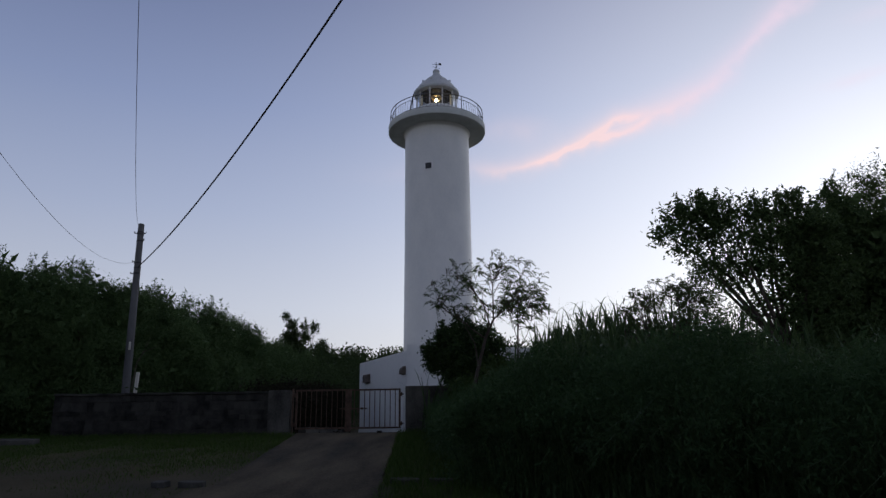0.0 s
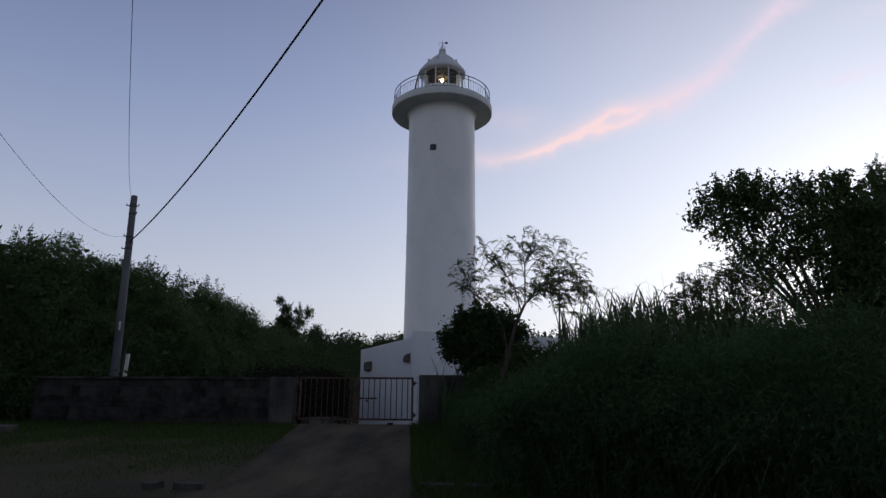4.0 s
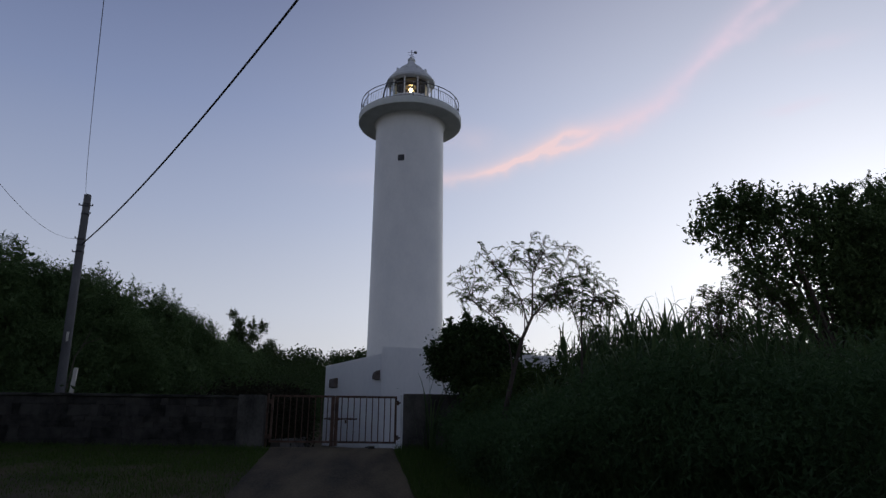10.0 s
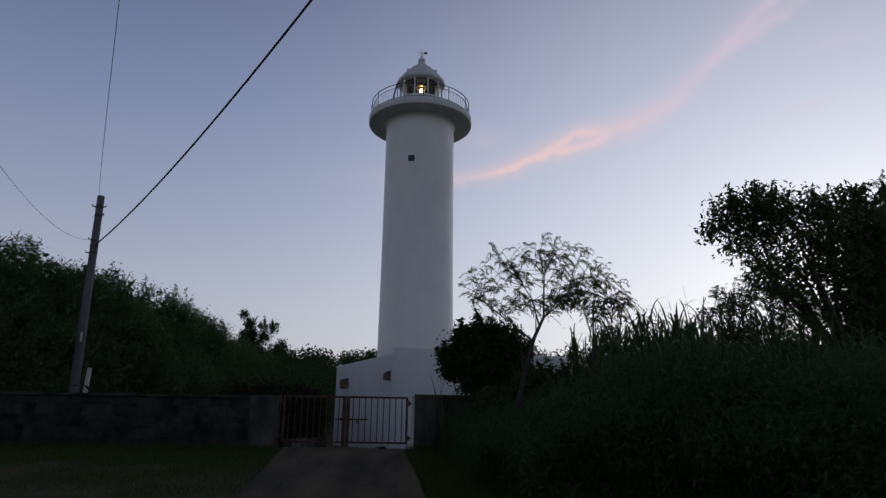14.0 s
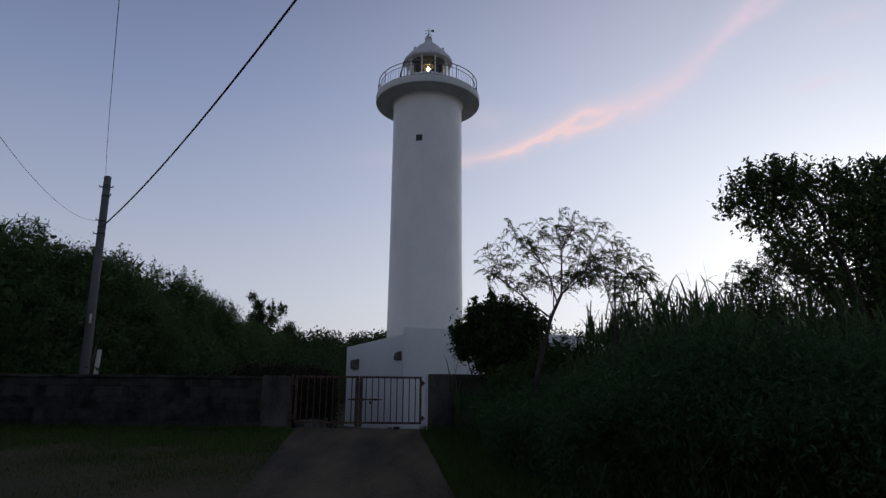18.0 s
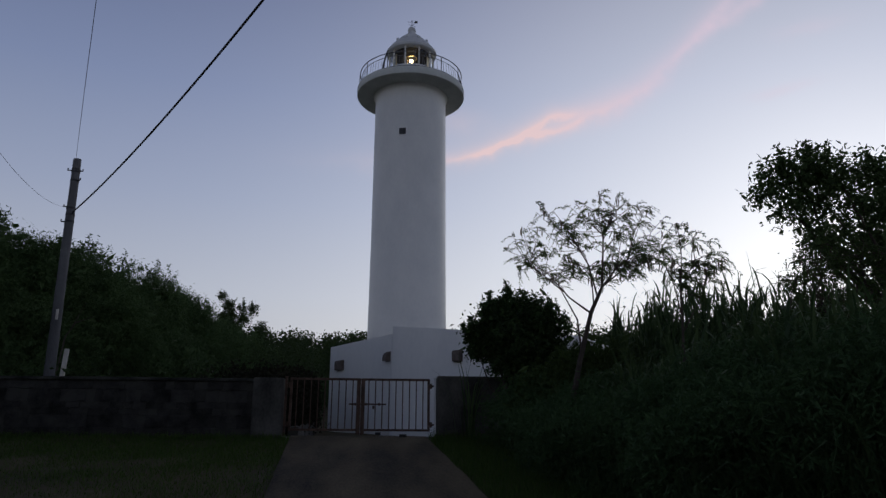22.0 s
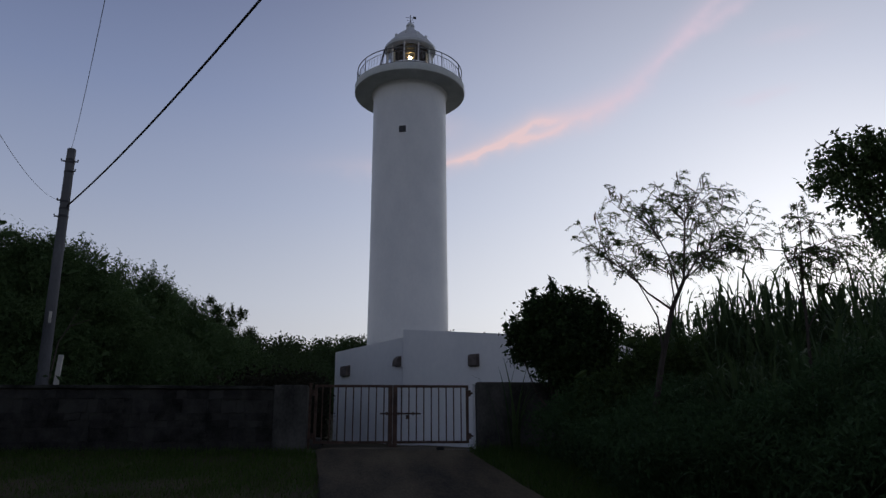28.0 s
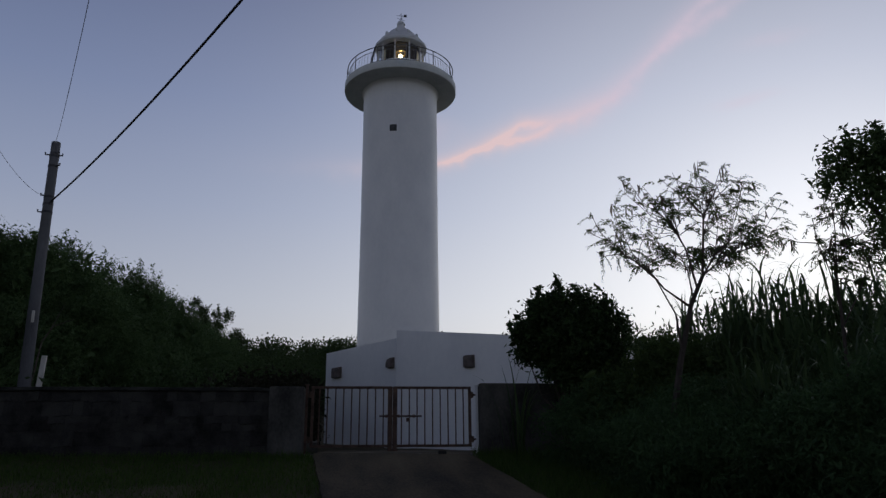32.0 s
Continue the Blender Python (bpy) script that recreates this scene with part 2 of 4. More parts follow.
POLE = material("grey_utility_pole_concrete", (0.055, 0.056, 0.06), (0.15, 0.15, 0.155), 0.85, 1.5, 30, 0.12, stretch=(1, 1, 0.3))
CABLE = material("black_cable_sheath", (0.010, 0.010, 0.012), (0.03, 0.03, 0.034), 0.6, 5, 40, 0)
STAKE = material("pale_stake_plastic", (0.45, 0.43, 0.38), (0.65, 0.62, 0.56), 0.6, 4, 30, 0.05)
BARK = material("dark_bark", (0.03, 0.024, 0.02), (0.10, 0.08, 0.065), 0.95, 8, 50, 0.6, stretch=(1, 1, 0.3))
BRANCH = material("grey_bare_wood", (0.05, 0.043, 0.036), (0.13, 0.11, 0.09), 0.9, 6, 40, 0.3)
SOIL = material("grass_and_soil", (0.028, 0.027, 0.011), (0.080, 0.063, 0.030), 0.98, 0.45, 14, 0.5)
LEAF_HILL = leaf_material("hillside_leaves", (0.064, 0.110, 0.042), (0.096, 0.152, 0.058))
# Far woods; also scrub, where the darker tone stands in for shade.
LEAF_FAR_AND_SHADE = leaf_material("far_wood_and_shade_leaves", (0.034, 0.056, 0.020), (0.048, 0.078, 0.026))
LEAF_BUSH = leaf_material("glossy_bush_leaves", (0.022, 0.042, 0.015), (0.06, 0.10, 0.032), 0.45, 0.15)
LEAF_BIG = leaf_material("broad_tree_leaves", (0.045, 0.075, 0.028), (0.10, 0.15, 0.055))
# Hedge leaves near black: the shade inside the hedge is put into the colour.
LEAF_SHADE = leaf_material("hedge_leaves_painted_shade", (0.012, 0.013, 0.007), (0.032, 0.030, 0.016), 0.8, 0.05)
LEAF_FINE = leaf_material("feathery_leaves", (0.038, 0.065, 0.018), (0.085, 0.125, 0.038))
REED = leaf_material("reed_blades", (0.040, 0.072, 0.028), (0.105, 0.155, 0.062), 0.45, 0.35)
LEAF_THICKET = leaf_material("fine_thicket_leaves", (0.048, 0.092, 0.036), (0.085, 0.145, 0.056), 0.6, 0.3)
REED_DRY = leaf_material("dry_reed_stalks", (0.06, 0.05, 0.03), (0.13, 0.105, 0.065), 0.7, 0.2)
GRASS = leaf_material("short_grass_blades", (0.045, 0.088, 0.018), (0.095, 0.145, 0.034), 0.7, 0.3)
GLASS = glass_material()
LAMP = glow_material("lit_beacon", (1.0, 0.74, 0.40), 16.0)
DARK_ROOM = material("lantern_room_dark_backing", (0.02, 0.02, 0.02), (0.05, 0.05, 0.05), 0.7, 4, 30, 0)


# ---- mesh helpers ----
def thing(name, label, category, at=(0, 0, 0), group="", kind=""):
    e = new(name)
    e.empty_display_size = 0.1
    e.matrix_basis = Matrix.Translation(at)
    return tagged(e, label, category, group, kind)


def mesh_of(name, bm, mat, smooth=False):
    me = bpy.data.meshes.new(name)
    bm.to_mesh(me)
    bm.free()
    if mat:
        me.materials.append(mat)
    if smooth:
        me.polygons.foreach_set("use_smooth", [True] * len(me.polygons))
        me.set_sharp_from_angle(angle=radians(35))
    return me


def part(name, bm, mat, parent=None, label="", smooth=False, at=None):
    ob = new(name, mesh_of(name, bm, mat, smooth) if isinstance(bm, bmesh.types.BMesh) else bm)
    if parent:
        ob.parent = parent
    if at is not None:
        ob.matrix_basis = at if isinstance(at, Matrix) else Matrix.Translation(at)
    if label:
        ob["label"] = label
    return ob


def box(bm, x0, x1, y0, y1, z0, z1, bevel=0.0, m=None):
    vs = [bm.verts.new((x, y, z)) for z in (z0, z1) for y in (y0, y1) for x in (x0, x1)]
    fs = [bm.faces.new([vs[i] for i in f]) for f in ((0, 2, 3, 1), (4, 5, 7, 6), (0, 1, 5, 4), (2, 6, 7, 3), (0, 4, 6, 2), (1, 3, 7, 5))]
    if bevel:
        es = list({e for f in fs for e in f.edges})
        got = bmesh.ops.bevel(bm, geom=es, offset=bevel, segments=2, affect="EDGES", profile=0.6)
        vs = [v for v in vs if v.is_valid] + list(got["verts"])
    if m:
        bmesh.ops.transform(bm, matrix=m, verts=list({v for v in vs if v.is_valid}))
    return bm


def fresh():
    return bmesh.new()


def spin(profile, steps=64, closed=True):
    """A body of revolution about z from (r, z) pairs."""
    bm = fresh()
    rings = []
    for r, z in profile:
        if r < 1e-4:
            rings.append([bm.verts.new((0, 0, z))])
        else:
            rings.append([bm.verts.new((r * math.cos(2 * math.pi * k / steps), r * math.sin(2 * math.pi * k / steps), z)) for k in range(steps)])
    for a, b in zip(rings, rings[1:]):
        for k in range(steps):
            k2 = (k + 1) % steps
            if len(a) == 1 and len(b) == 1:
                continue
            if len(a) == 1:
                bm.faces.new((a[0], b[k2], b[k]))
            elif len(b) == 1:
                bm.faces.new((a[k], a[k2], b[0]))
            else:
                bm.faces.new((a[k], a[k2], b[k2], b[k]))
    bmesh.ops.recalc_face_normals(bm, faces=bm.faces)
    return bm


def tube(bm, pts, radii, sides=8, ring_closed=False):
    """A round bar along a line of points."""
    pts = [Vector(p) for p in pts]
    if isinstance(radii, (int, float)):
        radii = [radii] * len(pts)
    rings, n = [], len(pts)
    side = None
    for i, p in enumerate(pts):
        if ring_closed:
            d = pts[(i + 1) % n] - pts[i - 1]
        else:
            d = pts[min(i + 1, n - 1)] - pts[max(i - 1, 0)]
        d.normalize()
        ref = side if side is not None else (Vector((1, 0, 0)) if abs(d.z) > 0.8 else Vector((0, 0, 1)))
        u = (ref - d * ref.dot(d)).normalized()
        side = u
        v = d.cross(u)
        rings.append([bm.verts.new(p + radii[i] * (u * math.cos(2 * math.pi * k / sides) + v * math.sin(2 * math.pi * k / sides))) for k in range(sides)])
    pairs = list(zip(rings, rings[1:])) + ([(rings[-1], rings[0])] if ring_closed else [])
    for a, b in pairs:
        for k in range(sides):
            bm.faces.new((a[k], a[(k + 1) % sides], b[(k + 1) % sides], b[k]))
    if not ring_closed:
        bm.faces.new(rings[0][::-1])
        bm.faces.new(rings[-1])
    return bm


def prism(pts, z0, z1):
    """An upright prism; z0 and z1 are heights or lists of heights, one a corner."""
    n = len(pts)
    z0 = [z0] * n if isinstance(z0, (int, float)) else z0
    z1 = [z1] * n if isinstance(z1, (int, float)) else z1
    bm = fresh()
    a = [bm.verts.new((*p, z)) for p, z in zip(pts, z0)]
    b = [bm.verts.new((*p, z)) for p, z in zip(pts, z1)]
    for k in range(n):
        bm.faces.new((a[k], a[(k + 1) % n], b[(k + 1) % n], b[k]))
    bm.faces.new(a[::-1])
    bm.faces.new(b)
    bmesh.ops.recalc_face_normals(bm, faces=bm.faces)
    return bm


# ---- ground ----
def ground_z(x, y):
    if y > 0:
        z = 0.24 * min(y / 12, 1) + 0.56 * min(max(y - 12, 0) / 8, 1) + 3.2 * min(max(y - 22, 0) / 26, 1)
        return z
    if y > -12:
        return 0.125 * y
    if y > -24:
        return -1.5 + 0.085 * (y + 12)
    return -2.52 - 0.02 * min(-24 - y, 30)


def build_ground():
    xs = np.r_[-3000, -1200, -500, -250, -120, -70, -45, np.arange(-32, 26, 0.5), 30, 45, 70, 120, 250, 500, 1200, 3000]
    ys = np.r_[-3000, -1200, -400, -150, -80, -50, -36, np.arange(-30, 14, 0.5), 16, 20, 24, 30, 40, 55, 75, 94, 130, 250, 500, 1200, 3000]
    verts = []
    for y in ys:
        for x in xs:
            z = ground_z(x, y)
            if -32 < x < 26 and -30 < y < 14:
                z += 0.05 * noise.noise((x * 0.6, y * 0.6, 0)) + 0.02 * noise.noise((x * 2.1, y * 2.1, 3))
                if -2.6 < x < 4.2 and -25 < y < 6:
                    z = ground_z(x, y) - 0.03
            verts.append((x, y, z))
    nx, ny = len(xs), len(ys)
    faces = [(j * nx + i, j * nx + i + 1, (j + 1) * nx + i + 1, (j + 1) * nx + i) for j in range(ny - 1) for i in range(nx - 1)]
    me = bpy.data.meshes.new("ground")
    me.from_pydata(verts, [], faces)
    me.materials.append(SOIL)
    me.polygons.foreach_set("use_smooth", [True] * len(me.polygons))
    tagged(new("ground", me), "dry grass and bare soil rising towards the gate", "ground", kind="structure")


build_ground()


def drive_edges(y):
    f = -y / 10
    return -1.53 + 0.78 * f, 1.5 + 0.5 * f


def build_drive():
    bm = fresh()
    rows = []
    for y in np.r_[np.arange(-24, -9.9, 0.9), np.arange(-9.9, 0.05, 0.33), 1.0, 3.0, 6.0, 9.0, 11.0]:
        l, r = drive_edges(min(y, 0))
        if y < -9.9:
            l, r = l - 0.05 * (-9.9 - y) - 0.35, r + 0.25
        cs = []
        for k in range(9):
            x = l + (r - l) * k / 8
            wob = 0.03 * noise.noise((x * 1.5, y * 1.5, 7)) if k in (0, 8) else 0
            cs.append(bm.verts.new((x + wob, y, ground_z(0, y) + 0.03 + 0.008 * noise.noise((x, y, 2)))))
        rows.append(cs)
    for a, b in zip(rows, rows[1:]):
        for k in range(8):
            bm.faces.new((a[k], a[k + 1], b[k + 1], b[k]))
    edge = [e for e in bm.edges if e.is_boundary]
    got = bmesh.ops.extrude_edge_only(bm, edges=edge)
    for v in got["geom"]:
        if isinstance(v, bmesh.types.BMVert):
            v.co.z -= 0.14
    ob = part("pavement_drive", bm, DRIVE)
    tagged(ob, "worn stained concrete drive leading up to the gate", "driveway", kind="structure")


build_drive()


# ---- lighthouse ----
TX, TY = 2.05, 32.3


def build_lighthouse():
    t = thing("lighthouse", "tall round white-painted concrete lighthouse with a railed gallery", "lighthouse", (TX, TY, 0))
    part("tower", spin([(2.66, 0.3), (2.66, 6.0), (2.60, 14.0), (2.57, 24.5), (2.62, 24.72), (2.72, 24.84), (2.75, 25.0)], 96), WHITE, t, smooth=True)
    part("gallery_slab", spin([(2.5, 24.84), (3.75, 24.86), (3.91, 24.92), (3.93, 24.96), (3.93, 25.42), (3.89, 25.46), (1.3, 25.5)], 96), SOFFIT, t, "white gallery slab with a stained underside", smooth=True)
    # small square window in the shaft
    wa = math.atan2(29.61 - TY, 1.40 - TX)
    wm_ = Matrix.Translation((0, 0, 21.15)) @ Matrix.Rotation(wa, 4, "Z")
    bm = fresh()
    for y0, y1, z0, z1 in ((-0.30, 0.30, 0.24, 0.30), (-0.30, 0.30, -0.30, -0.24), (-0.30, -0.24, -0.24, 0.24), (0.24, 0.30, -0.24, 0.24)):
        box(bm, 2.45, 2.618, y0, y1, z0, z1, 0.004)
    win = part("window", bm, WHITE, t, at=wm_)
    bm = box(fresh(), 2.45, 2.612, -0.24, 0.24, -0.24, 0.24)
    part("pane", bm, DARK_METAL, win, "dark square pane")
    # gallery railing
    RR, R0, R1 = 3.74, 25.46, 26.66
    circle = lambda r, z, n=72: [(r * math.cos(2 * math.pi * k / n), r * math.sin(2 * math.pi * k / n), z) for k in range(n)]
    rail = part("railing", tube(fresh(), circle(RR, R1), 0.035, 6, True), RAIL_METAL, t, "grey iron gallery railing", smooth=True)
    part("rail", tube(fresh(), circle(RR - 0.12, R1 - 0.22), 0.022, 6, True), RAIL_METAL, rail, smooth=True)
    part("rail", tube(fresh(), circle(RR - 0.02, R0 + 0.12), 0.022, 6, True), RAIL_METAL, rail, smooth=True)
    post = mesh_of("rail_post", tube(fresh(), [(RR + 0.03, 0, R0 - 0.25), (RR + 0.03, 0, R1 - 0.15), (RR, 0, R1)], 0.032, 6), RAIL_METAL, True)
    bar = mesh_of("baluster", tube(fresh(), [(RR - 0.02, 0, R0 + 0.1), (RR - 0.12, 0, R1 - 0.22)], 0.013, 5), RAIL_METAL, True)
    for k in range(84):
        m = Matrix.Rotation(2 * math.pi * (k + 0.5) / 84, 4, "Z")
        if k % 7 == 0:
            part("rail_post", post, None, rail, at=m)
        else:
            part("baluster", bar, None, rail, at=m)
    # dark access ladder beside the lantern
    for a in (math.radians(196), math.radians(203)):
        pts = [(2.35 * math.cos(a), 2.35 * math.sin(a), 25.45), (2.2 * math.cos(a), 2.2 * math.sin(a), 27.2), (1.95 * math.cos(a), 1.95 * math.sin(a), 28.3), (1.7 * math.cos(a), 1.7 * math.sin(a), 28.6)]
        part("ladder_stile", tube(fresh(), pts, 0.035, 6), DARK_METAL, t, "dark iron ladder stile", smooth=True)
    # lantern room
    part("lantern_base", spin([(1.72, 25.55), (1.72, 26.71), (1.78, 26.76), (1.78, 26.86), (1.35, 26.86)], 48), WHITE, t, smooth=True)
    part("lantern_floor", spin([(0, 26.84), (1.3, 26.84)], 32), DARK_ROOM, t, "dark lantern room floor")
    n = 10
    pane = bm = fresh()
    w = 2 * 1.62 * math.sin(math.pi / n)
    box(bm, 1.62 * math.cos(math.pi / n) - 0.008, 1.62 * math.cos(math.pi / n), -w / 2 + 0.05, w / 2 - 0.05, 26.88, 28.36)
    pane = mesh_of("glass_pane", bm, GLASS)
    mull = mesh_of("mullion", box(fresh(), 1.56, 1.67, -0.045, 0.045, 26.86, 28.41, 0.01), WHITE_TRIM)
    for k in range(n):
        a = 2 * math.pi * k / n + math.radians(270) + math.pi / n
        part("mullion", mull, None, t, "white glazing mullion", at=Matrix.Rotation(a, 4, "Z"))
        g = part("glass_pane", pane, None, t, "clear curved lantern pane", at=Matrix.Rotation(a + math.pi / n, 4, "Z"))
        g.visible_shadow = False
    part("lantern_head", spin([(1.38, 28.36), (1.74, 28.36), (1.86, 28.44), (1.88, 28.60), (1.78, 28.70), (1.5, 28.86)], 48), ROOF_GREY, t, smooth=True)
    part("dome", spin([(1.80, 28.60), (1.72, 28.80), (1.48, 29.12), (1.36, 29.24), (1.30, 29.26), (1.16, 29.46), (0.86, 29.80), (0.56, 30.06), (0.36, 30.24), (0.27, 30.46)], 48), ROOF_GREY, t, "pale grey domed lantern roof", smooth=True)
    knob = mesh_of("roof_vent", box(fresh(), 1.26, 1.40, -0.09, 0.09, 29.16, 29.42, 0.02), ROOF_GREY)
    for k in range(10):
        part("roof_vent", knob, None, t, at=Matrix.Rotation(2 * math.pi * (k + 0.05) / 10, 4, "Z"))
    # Added near-black disc: shade inside the dome put into its colour.
    part("lantern_ceiling", spin([(0, 28.32), (1.4, 28.32), (1.4, 28.36)], 32), DARK_ROOM, t, "dark disc added as backing behind the lantern panes")
    part("ventilator_ball", spin([(0.0, 30.35), (0.22, 30.40), (0.30, 30.52), (0.31, 30.64), (0.24, 30.78), (0.12, 30.86), (0.06, 30.90), (0, 30.92)], 24), ROOF_GREY, t, smooth=True)
    vane = part("weather_vane", tube(fresh(), [(0, 0, 30.85), (0, 0, 31.55)], 0.025, 6), DARK_METAL, t, "thin dark weather vane", smooth=True)
    bm = tube(fresh(), [(-0.32, 0, 31.35), (0.36, 0, 31.35)], 0.018, 5)
    box(bm, 0.20, 0.42, -0.01, 0.01, 31.26, 31.46, 0.004)
    part("arrow", bm, DARK_METAL, vane)
    bm = fresh()
    for k in range(2):
        d = Vector((math.cos(k * 1.57 + 0.5), math.sin(k * 1.57 + 0.5), 0)) * 0.34
        tube(bm, [(-d.x, -d.y, 31.05), (d.x, d.y, 31.05)], 0.014, 5)
    part("direction_arms", bm, DARK_METAL, vane)
    # revolving lens
    lens = part("lens_table", spin([(0, 26.86), (0.36, 26.86), (0.36, 27.05), (0.14, 27.1), (0.14, 27.3), (0, 27.3)], 24), DARK_METAL, t, smooth=True)
    for z in (27.45, 28.24):
        part("lens_ring", spin([(0.36, z - 0.03), (0.43, z - 0.03), (0.43, z + 0.03), (0.36, z + 0.03)], 24), BRASS, lens, "brass lens ring", smooth=True)
    for k in range(4):
        a = 2 * math.pi * (k + 0.5) / 4
        part("lens_post", tube(fresh(), [(0.39 * math.cos(a), 0.39 * math.sin(a), 27.1), (0.39 * math.cos(a), 0.39 * math.sin(a), 28.18)], 0.018, 6), BRASS, lens)
    part("lamp", spin([(0, 27.84), (0.10, 27.88), (0.15, 28.0), (0.10, 28.12), (0, 28.16)], 16), LAMP, lens, "warm lit lamp", smooth=True)
    # Brass strips behind the side panes, added to imitate their bright reflections.
    for s in (-1, 1):
        bm = spin([(1.28, 26.91), (1.31, 26.91), (1.31, 28.16), (1.28, 28.16), (1.28, 26.91)], 90)
        keep = [f for f in bm.faces if abs(math.degrees(math.atan2(f.calc_center_median().y, f.calc_center_median().x)) - (-90 + s * 68)) < 9]
        bmesh.ops.delete(bm, geom=[f for f in bm.faces if f not in keep], context="FACES")
        part("pane_glint", bm, BRASS, t, "brass strip standing in for the glint on a side pane", smooth=True)


build_lighthouse()


# ---- annex at the foot of the tower ----
A, C, D, E_, F, G = (-1.97, 17.7), (0.86, 13.9), (7.46, 8.53), (11.0, 13.6), (1.4, 21.4), (4.6, 18.6)


def vent_hood(at, yaw, w, h, d, rounded):
    v = thing("vent_hood", "brown weathered wall vent hood on the white annex", "vent hood", at, "vent hoods on the annex")
    v.matrix_basis = pose(*at, 0, 0, yaw)
    prof = [(0, h), (-d * 0.55, h * 0.93), (-d * 0.88, h * 0.68), (-d, h * 0.3), (-d, 0), (0, 0)] if rounded else [(0, h), (-d * 0.8, h), (-d, h * 0.86), (-d, 0), (0, 0)]
    bm = fresh()
    a = [bm.verts.new((-w / 2, y, z)) for y, z in prof]
    b = [bm.verts.new((w / 2, y, z)) for y, z in prof]
    n = len(prof)
    for k in range(n):
        bm.faces.new((a[k], a[(k + 1) % n], b[(k + 1) % n], b[k]))
    bm.faces.new(a[::-1])
    bm.faces.new(b)
    bmesh.ops.recalc_face_normals(bm, faces=bm.faces)
    bmesh.ops.bevel(bm, geom=list(bm.edges), offset=0.012, segments=2, affect="EDGES")
    part("cowl", bm, HOOD, v, smooth=True)
    part("flange", box(fresh(), -w / 2 - 0.03, w / 2 + 0.03, -0.015, 0.006, -0.02, h + 0.03, 0.004), HOOD, v)


def build_annex():
    t = thing("annex_building", "low white-painted concrete annex at the foot of the lighthouse", "building", (0, 0, 0))
    part("side_wing", prism([A, C, G, F], 0.05, [4.45, 4.55, 4.55, 4.45]), WHITE, t)
    cin = (C[0] + 0.01, C[1] - 0.05)
    part("front_wing", prism([cin, D, E_, G], 0.05, [4.86, 3.74, 3.8, 4.86]), WHITE, t)
    bm = prism([(A[0] - .1, A[1] - .1), (C[0] - .06, C[1] - .12), (C[0] + .2, C[1] + .3), (A[0] + .5, A[1] + .4)], 0.05, 0.60)
    part("plinth", bm, WHITE, t)
    bm = prism([(C[0], C[1] - .14), (D[0], D[1] - .16), (D[0] + .1, D[1] + .2), (C[0] + .2, C[1] + .3)], 0.05, 0.60)
    part("plinth", bm, WHITE, t)
    dr = part("drain_grate", box(fresh(), -0.17, 0.17, -0.16, 0.0, 0.34, 0.50, 0.008), DARK_METAL, t, "small dark drain grate at the wall's foot")
    dr.matrix_basis = pose(A[0] + (C[0] - A[0]) * 0.86, A[1] + (C[1] - A[1]) * 0.86, 0, 0, 0, math.degrees(math.atan2(C[1] - A[1], C[0] - A[0])))
    yl = math.degrees(math.atan2(C[1] - A[1], C[0] - A[0]))
    yr = math.degrees(math.atan2(D[1] - C[1], D[0] - C[0]))

    def on(p, q, f, z):
        return (p[0] + (q[0] - p[0]) * f, p[1] + (q[1] - p[1]) * f, z)
    vent_hood(on(A, C, 0.19, 3.32), yl, 0.46, 0.42, 0.20, False)
    vent_hood(on(A, C, 0.945, 3.41), yl, 0.28, 0.37, 0.22, True)
    vent_hood(on(cin, D, 0.39, 3.16), yr, 0.36, 0.42, 0.2, False)


build_annex()


